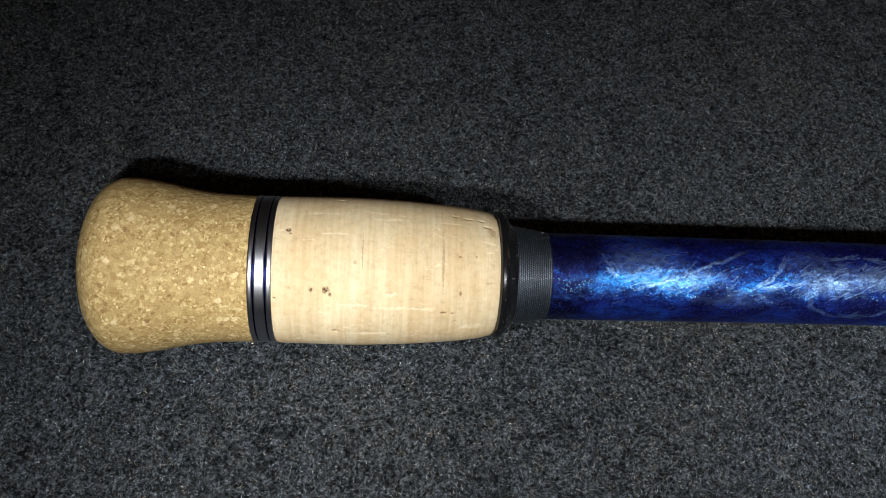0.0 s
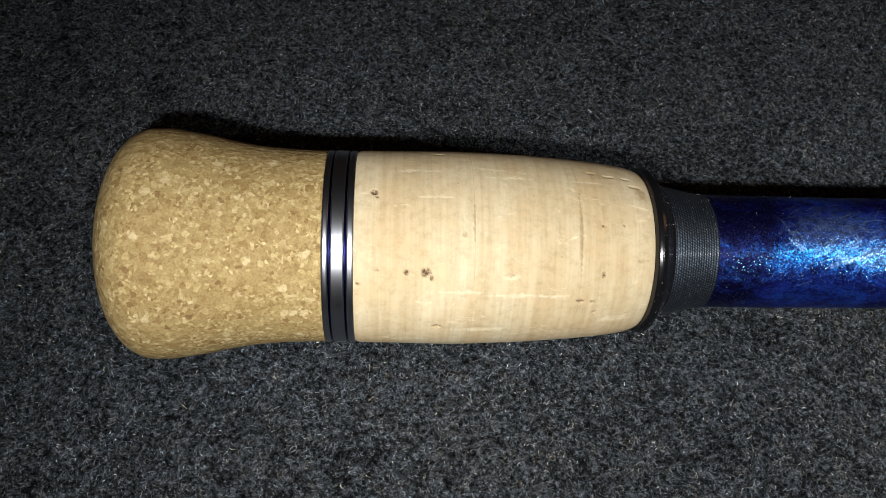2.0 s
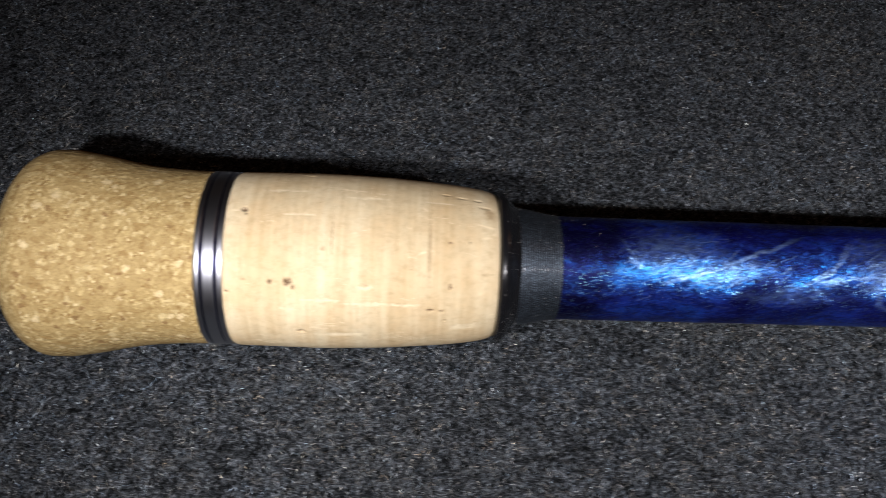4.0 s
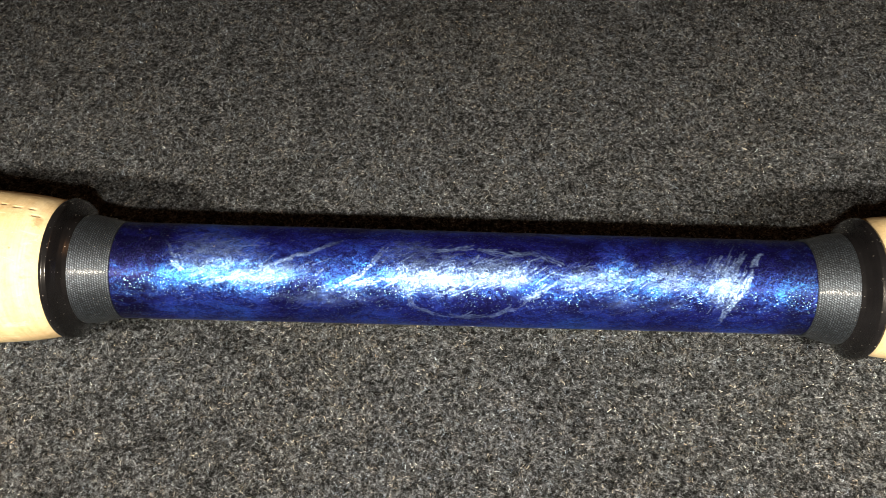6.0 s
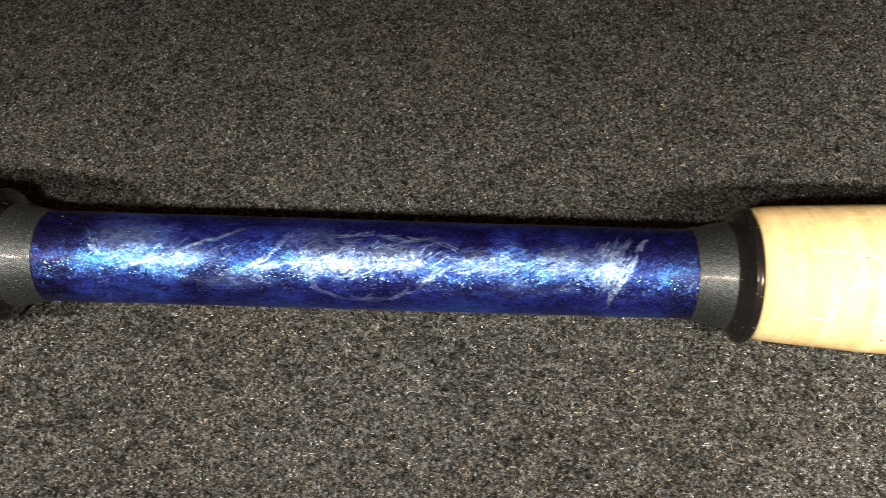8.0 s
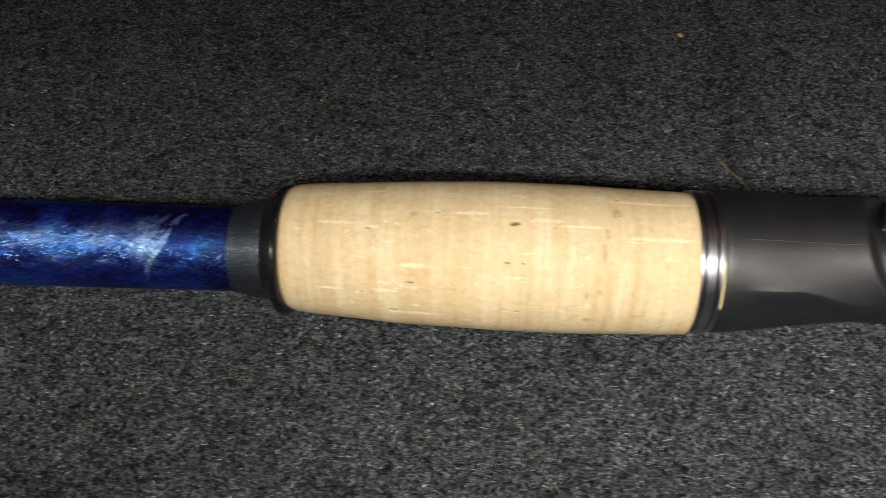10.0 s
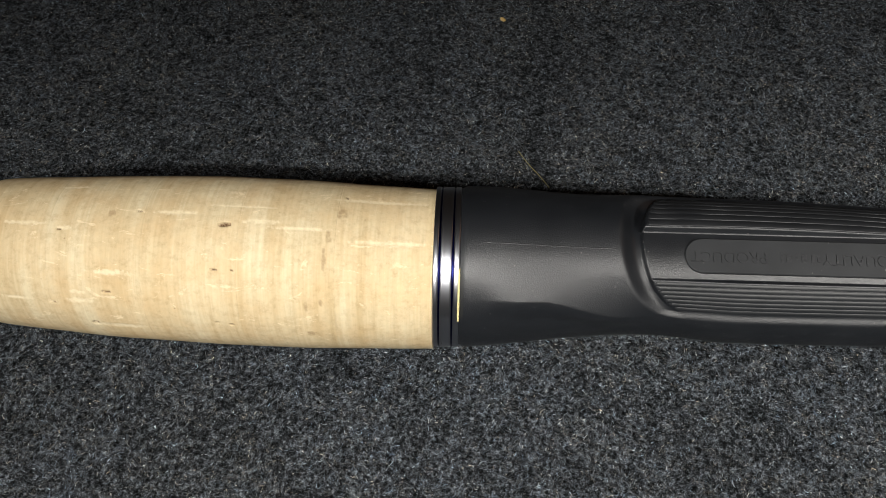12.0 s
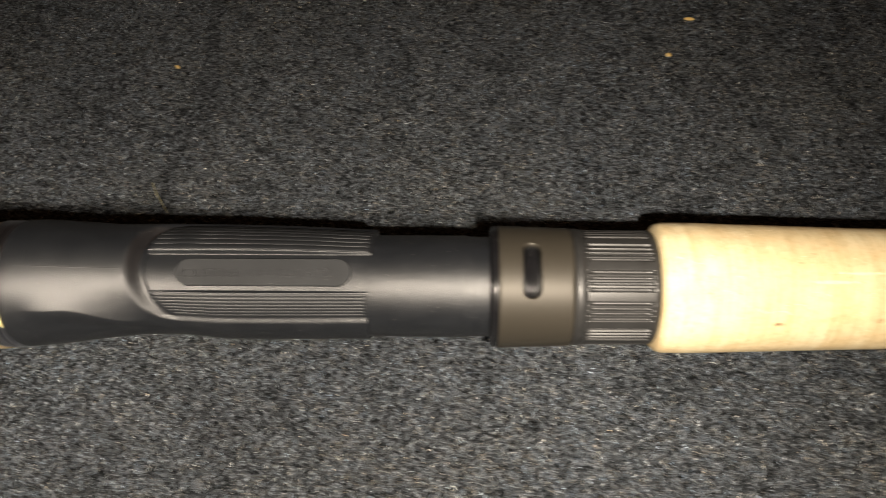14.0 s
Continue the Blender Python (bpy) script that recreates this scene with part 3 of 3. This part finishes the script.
lathe("collar", [(35.66, 12.7), (35.7, 13.2), (36.0, 13.75), (36.6, 13.95), (37.3, 13.7), (37.8, 13.0), (38.4, 12.0), (39.0, 11.3), (39.7, 10.75)], M_GLOSS, rod, "glossy black winding check", 0.15, 160)
thread_wrap(39.66, 47.1, 10.75, 9.6)
lathe("collar", [(185.83, 10.75), (186.5, 11.3), (187.2, 12.1), (187.8, 13.0), (188.3, 13.6), (189.2, 13.85), (189.8, 13.5), (190.08, 12.8)], M_GLOSS, rod, "glossy black winding check", 0.15, 160)
thread_wrap(178.79, 185.85, 9.45, 10.75)


def stroke(X, T, xa, ta, xb, tb, width):
    """A soft stroke round the blank from one (along, round) point to another."""
    ux, uy = xb - xa, (tb - ta) * 0.165
    px, py = X - xa, (T - ta) * 0.165
    q = np.clip((px * ux + py * uy) / (ux * ux + uy * uy), 0, 1)
    return np.exp(-((np.hypot(px - q * ux, py - q * uy) / width) ** 2))


def blue_section(a, b):
    """The marbled part of the blank; swirls as strokes of (along, round) points with a width."""
    xs = np.linspace(a, b, 900)
    th = np.concatenate([np.arange(-180, -80, 4.0), np.arange(-80, 115, 0.7), np.arange(115.5, 180, 4.0)])
    X, T = np.meshgrid(xs, th, indexing="ij")
    R = 9.52 - 0.003 * (X - a) + 0.07 * (value_noise(X / 14 + 7, T / 40 + 180, 3) - 0.5) + 0.05 * (value_noise(X / 5 + 7, T / 25 + 180, 4) - 0.5)
    Xw = X + 0.5 * (value_noise(X / 2 + 60, T / 8 + 180, 5) - 0.5)
    Tw = T + 4 * (value_noise(X / 2 + 160, T / 8 + 180, 6) - 0.5)
    strokes = [
        ((55, -27), (58.9, 16), (61.3, 29), 0.7, 0.7),
        ((65.6, 44), (75.3, 26), (82.7, 8), (90.9, -13), 0.35, 0.9),
        ((90, 44), (94.8, 27), (99.2, -8), 0.5, 0.8),
        ((91.6, 43), (98, 34), (104.4, 28), 0.4, 0.8),
        ((103.4, 52), (104.4, 67), (108.7, 79), (118.6, 80), (123.9, 59), (128, 41), (130.7, 31), 0.5, 0.6),
        ((108.6, 0), (115, -9), (121.5, -2), (125.8, -3), (131.2, 8), 0.45, 0.75),
        ((169, -11), (166.8, 12), (165.2, 35), (162.5, 63), (161.8, 76), 0.55, 1.0),
        ((165.8, -11), (163.1, 13), (159.9, 33), 0.6, 0.7),
        ((132.3, 37), (147.1, 22), (154.7, 7), 0.5, 0.45),
    ]
    clouds = [(67, 8, 8, 4.5, -0.5, 0.8), (76, 30, 9, 2.5, -0.55, 0.7), (108, 28, 9, 3.5, -0.5, 1.0), (120, 22, 7, 2.5, -0.6, 1.0), (138, 25, 7, 2.2, -0.4, 0.6), (154, 22, 8, 3.5, -0.6, 0.6), (104, 0, 6, 3, -0.3, 0.5), (162, 28, 3, 5, -1.8, 1.0), (88, 55, 10, 2.5, -0.35, 0.5), (146, 55, 10, 2, -0.3, 0.4)]
    f = np.zeros_like(X)
    rnd = random.Random(3)
    for *pts, width, power in strokes:
        for (xa, ta), (xb, tb) in zip(pts, pts[1:]):
            for _ in range(7):
                e = [rnd.gauss(0, 0.55 * width), rnd.gauss(0, 5 * width), rnd.gauss(0, 0.55 * width), rnd.gauss(0, 5 * width)]
                cut0, cut1 = rnd.uniform(-0.1, 0.35), rnd.uniform(0.65, 1.1)
                dx, dt = xb - xa, tb - ta
                line = stroke(Xw, Tw, xa + cut0 * dx + e[0], ta + cut0 * dt + e[1], xa + cut1 * dx + e[2], ta + cut1 * dt + e[3], rnd.uniform(0.1, 0.24))
                f = np.maximum(f, power * rnd.uniform(0.5, 1.0) * (0.4 + 0.6 * value_noise(X * 2.5 + 40, T * 0.5 + 180, 14)) * line)
    # fine pale hairs that drift along the swirls
    rng = np.random.RandomState(17)
    for cx, ct, hx, hy, lean, power in clouds:
        for _ in range(120):
            x0, t0 = cx + hx * rng.normal(0, 0.6), ct + hy / 0.165 * rng.normal(0, 0.6)
            slope = lean + rng.normal(0, 0.22)
            half = rng.uniform(0.5, 2.2) / math.hypot(1, slope)
            i0, i1 = np.searchsorted(xs, [x0 - half - 1.5, x0 + half + 1.5])
            dt = half * slope / 0.165
            j0, j1 = np.searchsorted(th, [t0 - abs(dt) - 8, t0 + abs(dt) + 8])
            if i1 - i0 < 2 or j1 - j0 < 2:
                continue
            w = (slice(i0, i1), slice(j0, j1))
            f[w] = np.maximum(f[w], power * rng.uniform(0.15, 0.6) * stroke(Xw[w], Tw[w], x0 - half, t0 - dt, x0 + half, t0 + dt, rng.uniform(0.07, 0.15)))
        d = ((Xw - cx) / hx) ** 2 + ((Tw - ct) * 0.165 / hy) ** 2
        f = np.maximum(f, 0.5 * power * np.exp(-d) * (0.3 + 0.9 * value_noise(X * 0.9 + 20, T * 0.16 + 180, 15)))
    ink = np.maximum(1 - smooth(55.5, 60, Xw + 0.04 * T), 0.9 * smooth(169, 173, Xw - 0.03 * T))
    for cx, ct, hx, hy, power in ((83, 42, 3.5, 2.2, 0.8), (93, -20, 9, 2.0, 0.7), (135, 62, 6, 2.0, 0.8), (133, -8, 6, 2.0, 0.6), (150, 52, 5, 1.6, 0.7), (73, -28, 5, 1.5, 0.7), (90, 78, 12, 1.8, 0.6), (160, -25, 8, 2.0, 0.7), (98, 48, 4, 1.5, 0.6)):
        d = ((Xw - cx) / hx) ** 2 + ((Tw - ct + 1.5 * (Xw - cx)) * 0.165 / hy) ** 2
        ink = np.maximum(ink, power * np.exp(-d))
    f = f * (1 - 0.6 * ink)
    part_from("blank", grid_mesh("blank", polar(X, T, R), len(xs), len(th), True, (True, True), {"swirl": f, "ink": ink}), M_FOIL, rod, "marbled blue metallic foil section under clear epoxy")


blue_section(47.08, 178.82)


def dust(spans, count):
    """Pale lint specks on the collars, wraps and the ends of the blue section."""
    rng = np.random.RandomState(23)
    px = [35.7, 36.6, 37.3, 38.4, 39.7, 47.1, 178.8, 185.8, 187.2, 188.3, 189.2, 190]
    pr = [13.2, 13.95, 13.7, 12.0, 10.8, 9.66, 9.5, 10.8, 12.1, 13.6, 13.85, 13.2]
    verts, faces = [], []
    for _ in range(count):
        lo, hi = spans[rng.randint(len(spans))]
        x, deg = rng.uniform(lo, hi), rng.uniform(-85, 105)
        r = np.interp(x, px, pr)
        size, stretch = rng.uniform(0.025, 0.075), rng.choice([1, 1, 2.5])
        a = rng.uniform(0, 6.28)
        k = len(verts)
        for dx, dt, h in ((1, 0, 0.0), (-0.6, 0.8, 0.0), (-0.6, -0.8, 0.0), (0, 0, 1.0)):
            u, v = size * stretch * dx, size * dt
            verts.append(polar(x + u * math.cos(a) - v * math.sin(a), deg + (u * math.sin(a) + v * math.cos(a)) / r * 57.3, r + size * h + 0.01).tolist())
        faces += [(k, k + 1, k + 2), (k, k + 1, k + 3), (k + 1, k + 2, k + 3), (k + 2, k, k + 3)]
    mesh = bpy.data.meshes.new("dust")
    mesh.from_pydata(verts, [], faces)
    tagged(part_from("dust", mesh, M_DUST, rod, "pale lint and dust specks"), kind="stuff")


M_DUST = plain_material("dust", (0.55, 0.53, 0.5), 0.8, 900)
dust([(35.8, 47), (35.8, 47), (47, 70), (180, 190)], 330)


# ---- reel seat ----
def pocket_edge(deg):
    """Where the pads in the reel seat's pocket begin, by the angle round it."""
    u = np.clip(np.abs(np.asarray(deg, float) - 9) / 67, 0, 0.999)
    return 308.0 + 11 * (1 - np.sqrt(1 - u * u))


def facet(x, deg):
    """The grip's upper side runs out flat to a soft crease that drops towards the pocket, and rounds off below it."""
    half = 30.0
    crease = 57 + 16 * smooth(290, 306, x)
    off = np.clip(np.asarray(deg, float) - (crease - half), 0, half)
    past = 1 - smooth(0, 20, np.asarray(deg, float) - crease)
    bulge = (1 / np.cos(np.radians(off)) - 1) * past
    return 1 + 0.5 * bulge * smooth(278, 289, x) * (1 - smooth(303, 310, x))


def reel_seat(a, b):
    """The nylon body with its open pocket, ribbed pads and plate."""
    seat = new("reel_seat")
    seat.parent = rod
    tagged(seat, "matt black nylon reel seat with ribbed finger pads")
    xs = np.concatenate([[a, a + 0.15, a + 0.4], np.linspace(a + 0.8, 303, 60), np.linspace(303.3, 322, 80), np.linspace(322.5, 356.5, 50), np.linspace(356.7, 359.4, 20), np.linspace(360, b, 30)])
    th = np.concatenate([np.arange(-180, -70, 2.0), np.arange(-70, 90, 0.6), np.arange(90, 180, 2.0)])
    X, T = np.meshgrid(xs, th, indexing="ij")
    mean = spline([(a, 14.35), (a + 1.2, 14.75), (283, 14.55), (288, 14.1), (294, 13.5), (299, 13.1), (305, 12.85), (312, 12.8), (318, 13.0), (325, 13.25), (332, 13.2), (345, 12.95), (358, 12.6), (390, 12.5)], X)
    off = spline([(a, 0.15), (288, 0.6), (298, 0.9), (305, 1.25), (312, 1.35), (325, 0.8), (340, 0.65), (358, 0.4), (390, 0.3)], X)
    shell = (mean - off * np.cos(np.radians(T - 122))) * facet(X, T)
    inset = pocket_edge(T)
    g = 1 - smooth(0.62, 1.0, np.abs(T - 9) / 67)
    groove = (shell - 0.7) * (1 - g) + np.minimum(shell - 0.7, 10.9) * g
    floor_r = (shell - 0.7) * (1 - g) + np.minimum(shell - 0.7, 11.6) * g
    m = smooth(-4.4, -1.0, X - inset) * (1 - smooth(60, 68, np.abs(T - 9)))
    step = smooth(-0.35, 0.2, X - inset)
    pads = smooth(-58, -50, T) * (1 - smooth(-3.5, -1.5, T)) + smooth(39.5, 41.5, T) * (1 - smooth(69, 75, T))
    inner = groove * (1 - step) + step * (floor_r * (1 - pads) + (shell - 0.7) * pads)
    R = shell * (1 - m) + inner * m
    neck = smooth(357.4, 358.0, X + 0.008 * T)
    R = R * (1 - neck) + 11.65 * neck
    ridge = smooth(379.0, 379.4, X)
    R = R - ridge * (0.15 + 0.12 * np.abs(np.sin(np.pi * (X - 379) / 1.2)))
    part_from("seat_body", grid_mesh("seat_body", polar(X, T, R), len(xs), len(th), True, (True, True)), M_SEAT, seat, "matt black nylon body with a scooped pocket")
    def shell_at(x, deg):
        return float(spline([(a + 1.2, 14.75), (305, 12.85), (312, 12.8), (318, 13.0), (325, 13.25), (332, 13.2), (345, 12.95), (358, 12.6)], np.array([x]))[0] - np.interp(x, [305, 312, 325, 340, 358], [1.25, 1.35, 0.8, 0.65, 0.4]) * math.cos(radians(deg - 122)))

    for first, last, slant in ((-50, -4.0, 0.03), (42.0, 69, 0.0)):
        count = 7
        for k in range(count):
            deg = first + (last - first) * (k + 0.5) / count
            x0 = float(pocket_edge(deg)) + 0.4
            rx = np.concatenate([[x0, x0 + 0.6], np.linspace(x0 + 1.5, 356.3 - 0.008 * deg, 24), [357.1 - 0.008 * deg]])
            half = 0.44 * (last - first) / count
            rows = []
            for i, q in enumerate(rx):
                r0 = shell_at(q, deg) - 0.7
                h = 0.0 if i in (0, len(rx) - 1) else 0.065
                rows.append([(q, deg - half * 1.3, r0 - 0.1), (q, deg - half * 0.7, r0 + h + slant * (h > 0)), (q, deg + half * 0.8, r0 + h - 0.6 * slant * (h > 0)), (q, deg + half * 1.3, r0 - 0.1)])
            arr = np.array(rows)
            v = polar(arr[..., 0], arr[..., 1], arr[..., 2])
            part_from("rib", grid_mesh("rib", v, len(rx), 4, True, (True, True)), M_PAD, seat)

    mx = np.linspace(280.5, 303, 40)
    mr = facet(mx, 18.0) * (spline([(a + 1.2, 14.75), (283, 14.55), (288, 14.1), (294, 13.5), (299, 13.1), (305, 12.85)], mx) - spline([(a, 0.15), (288, 0.6), (298, 0.9), (305, 1.25)], mx) * math.cos(radians(18 - 122)))
    mv = np.stack([polar(mx, 18.0 + d, mr + h) for d, h in ((-0.5, -0.05), (0.0, 0.10), (0.5, -0.05))], 1)
    part_from("mould_line", grid_mesh("mould_line", mv, len(mx), 3, False), M_SEAT, seat, "fine moulding line")

    # the plate: a flat stadium with raised words, upside down to the viewer
    plate_m = Matrix.Translation(Vector(polar(334.3, 19.5, 11.35).tolist())) @ Matrix.Rotation(radians(19.5), 4, "X")
    bm = bmesh.new()
    outline = []
    for cx, start in ((16.3, -90), (-16.3, 90)):
        for k in range(13):
            ang = radians(start + 180 * k / 12)
            outline.append(((cx + 3.05 * math.cos(ang)), 3.05 * math.sin(ang)))
    low = [bm.verts.new((x * MM, y * MM, -0.6 * MM)) for x, y in outline]
    mid = [bm.verts.new((x * MM, y * MM, 0.42 * MM)) for x, y in outline]
    top = [bm.verts.new((x * 0.993 * MM, y * 0.955 * MM, 0.55 * MM)) for x, y in outline]
    for lower, upper in ((low, mid), (mid, top)):
        for i in range(len(outline)):
            j = (i + 1) % len(outline)
            bm.faces.new((lower[i], lower[j], upper[j], upper[i]))
    bm.faces.new(top)
    plate = part("plate", bm, M_PLATE, seat, "flat stadium plate with raised words")
    plate.matrix_basis = plate_m

    def words(text, centre, size):
        curve = bpy.data.curves.new("words", "FONT")
        curve.body, curve.size, curve.extrude, curve.align_x, curve.align_y = text, size * MM, 0.10 * MM, "CENTER", "CENTER"
        tmp = new("words", curve)
        mesh = bpy.data.meshes.new_from_object(tmp)
        bpy.data.objects.remove(tmp)
        mesh.transform(Matrix.Translation((centre * MM, -0.1 * MM, 0.58 * MM)) @ Matrix.Rotation(math.pi, 4, "Z"))
        part_from("lettering", mesh, M_SEAT, plate, "raised capitals reading " + text)

    words("PRODUCT", -11.9, 2.75)
    words("QUALITY", 9.4, 2.75)
    bm = bmesh.new()
    for x, w, h in ((-3.0, 0.5, 1.7), (-1.9, 0.9, 1.3), (-0.5, 0.35, 0.5), (0.7, 0.9, 1.5), (2.2, 0.6, 1.8), (3.1, 0.5, 1.2)):
        made = bmesh.ops.create_cube(bm, size=1)["verts"]
        for v in made:
            v.co = ((x + v.co.x * w) * MM, (-0.1 + v.co.y * h) * MM, (0.56 + v.co.z * 0.1) * MM)
    part("mark", bm, M_SEAT, plate, "raised maker's mark")
    return seat


M_PLATE = plastic_material("satin_grey_nylon", (0.0155, 0.0172, 0.0195), 0.52, 0.08, 2000.0)
seat = reel_seat(276.74, 384.6)

# pale glue line showing between the ring and the seat
gx = np.array([276.45, 276.5, 276.78, 276.85])
gth = np.linspace(36, 74, 30)
X, T = np.meshgrid(gx, gth, indexing="ij")
part_from("glue_line", grid_mesh("glue_line", polar(X, T, np.array([14.6, 14.8, 14.8, 14.5])[:, None] + 0 * T), 4, 30, False), M_GLUE, rod, "thin pale glue line")


def locking_nut(a, b):
    """The sliding hood: a taupe sleeve with a slot, and a knurled ring."""
    nut = new("locking_nut")
    nut.parent = rod
    tagged(nut, "locking nut with a taupe sleeve and black knurled ring")
    lathe("lip", [(a - 0.5, 11.7), (a - 0.5, 13.1), (a - 0.2, 13.55), (a + 0.5, 13.8), (a + 1.25, 13.86), (a + 1.3, 13.6)], M_GLOSS, nut, "black chamfered lip", 0.15, 160)
    xs = np.concatenate([[a + 1.3, a + 1.36, a + 1.6], np.linspace(a + 2, 390.6, 16), np.linspace(390.7, 395.0, 70), np.linspace(395.3, 401.4, 20), [401.8, 402.0, 402.1]])
    th = np.concatenate([np.arange(-180, -20, 2.0), np.arange(-20, 52, 0.5), np.arange(52, 180, 2.0)])
    X, T = np.meshgrid(xs, th, indexing="ij")
    R = np.interp(X, [a + 1.3, a + 1.36, a + 1.6, a + 2, 401.4, 401.8, 402.1], [13.5, 13.8, 13.92, 13.95, 13.45, 13.35, 13.0])
    arc = np.radians(T - 17.0) * 13.8
    d = np.hypot(X - 392.85, np.maximum(np.abs(arc) - 4.6, 0))
    hole = 1 - smooth(1.8, 2.05, d)
    R = R - 2.5 * hole
    part_from("sleeve", grid_mesh("sleeve", polar(X, T, R), len(xs), len(th), True, (True, True), {"hole": hole}), M_SLEEVE, nut, "taupe anodised sleeve with a dark slot")
    lathe("slot_thread", [(391.4 + 0.15 * k, 11.95 + (0.35 if k % 4 in (1, 2) else 0.0)) for k in range(20)], M_GLOSS, nut, "black screw thread seen through the slot", 0.2, 160)
    lathe("shoulder", [(402.0, 12.7), (402.15, 12.95), (402.5, 13.22), (403.1, 13.34), (403.7, 13.3), (404.2, 13.15), (404.6, 12.85)], M_KNURL, nut, "satin black rounded shoulder", 0.2, 160)
    # knurled ring: groups of four flutes between plain lands
    kx = np.concatenate([[404.3, 404.4, 404.7, 405.2, 405.5], np.linspace(406, 418.3, 14), [418.6, 418.9, 419.4, 420.0, 420.3, 420.5]])
    knots = [(-4.2, 0.0), (-2.8, 0.0), (-1.4, 0.0), (0.0, 0.0), (1.4, 0.0), (2.8, 0.0), (4.2, 0.0)]
    for k, (p, q) in enumerate(((4.3, 8.7), (10.6, 14.05), (15.95, 19.4), (21.3, 25.7))):
        knots += [(p, 0.0), (p + 0.4, 0.95), (p + 0.5, 1.0), ((p + q) / 2, 1.05), (q - 0.5, 1.0), (q - 0.4, 0.95), (q, 0.0), (q + 0.1, 0.0)]
        if k < 3:
            knots += [(q + 0.95, 0.0), (q + 1.8, 0.0)]
    knots = [k for k in knots if k[0] < 25.79]
    th = np.concatenate([[42.5 + 30 * k + u for u, _ in knots] for k in range(12)])
    deep = np.tile([d for _, d in knots], 12)
    X, T = np.meshgrid(kx, th, indexing="ij")
    R = np.interp(X, [404.3, 404.4, 404.7, 419.6, 420.2, 420.5], [12.4, 12.75, 13.1, 13.0, 12.8, 12.4])
    flute = np.broadcast_to(deep, X.shape)
    run = smooth(404.9, 405.6, X) * (1 - smooth(418.4, 419.0, X))
    R = R - 0.75 * flute * run
    part_from("knurled_ring", grid_mesh("knurled_ring", polar(X, T, R), len(kx), len(th), True, (True, True)), M_KNURL, nut, "black ring fluted in groups for grip")
    return nut


def sleeve_material():
    n = Nodes("taupe_sleeve")
    g = n.noise(700, 4, 0.6).outputs[0]
    c = n.mix(n.ramp(g, [(0.3, 0.0), (0.8, 0.25)]), (0.045, 0.039, 0.030), (0.034, 0.030, 0.023))
    inside = n.ramp(n.attribute("hole"), [(0.15, 0.0), (0.5, 1.0)])
    c = n.mix(inside, c, (0.006, 0.006, 0.006))
    return n.finish(Base_Color=c, Metallic=0.35, Roughness=0.52, Normal=n.bump(g, 0.05, 0.0002))


M_SLEEVE = sleeve_material()
M_KNURL = plastic_material("satin_black_knurl", (0.020, 0.020, 0.020), 0.42, 0.05, 1400.0, 0.55)
locking_nut(384.4, 420.5)


# ---- crumbs on the carpet ----
def chip(x, y, turn, sx, sy, sz, label):
    bm = bmesh.new()
    bmesh.ops.create_icosphere(bm, subdivisions=2, radius=1)
    rng = random.Random(int(x * 1e5))
    for v in bm.verts:
        k = 1 + rng.uniform(-0.22, 0.22)
        v.co = (v.co.x * sx * k, v.co.y * sy * k, max(v.co.z * sz * k, -0.5 * sz))
    bmesh.ops.recalc_face_normals(bm, faces=bm.faces)
    mesh = bpy.data.meshes.new("wood_chip")
    bm.to_mesh(mesh)
    bm.free()
    mesh.materials.append(M_CHIP)
    ob = new("wood_chip", mesh)
    ob.matrix_world = pose(x, y, 0.5 * sz - 0.0001, 0, 0, turn)
    return tagged(ob, label, "crumb", "crumbs on the carpet")


chip(0.4419, 0.0984, 10, 0.0009, 0.0007, 0.0006, "small yellow wood crumb on dark carpet")
chip(0.4511, 0.1160, -15, 0.0016, 0.0006, 0.0005, "long yellow wood sliver on dark carpet")
chip(0.2861, 0.0943, -50, 0.0009, 0.0006, 0.0005, "small tan wood crumb on dark carpet")


def yarn(points, radius):
    curve = bpy.data.curves.new("loose_fibre", "CURVE")
    curve.dimensions, curve.bevel_depth, curve.bevel_resolution = "3D", radius, 1
    sp = curve.splines.new("NURBS")
    sp.points.add(len(points) - 1)
    sp.use_endpoint_u = True
    for p, (x, y, z) in zip(sp.points, points):
        p.co = (x, y, z, 1)
    tmp = new("loose_fibre", curve)
    mesh = bpy.data.meshes.new_from_object(tmp)
    bpy.data.objects.remove(tmp)
    mesh.materials.clear()
    mesh.materials.append(M_YARN)
    return tagged(new("loose_fibre", mesh), "loose olive fibre lying on dark carpet", "fibre")


yarn([(0.2895, 0.0455, 0.0004), (0.2908, 0.0425, 0.0008), (0.2925, 0.0400, 0.0006), (0.2945, 0.0372, 0.0008), (0.2962, 0.0345, 0.0004)], 0.00009)
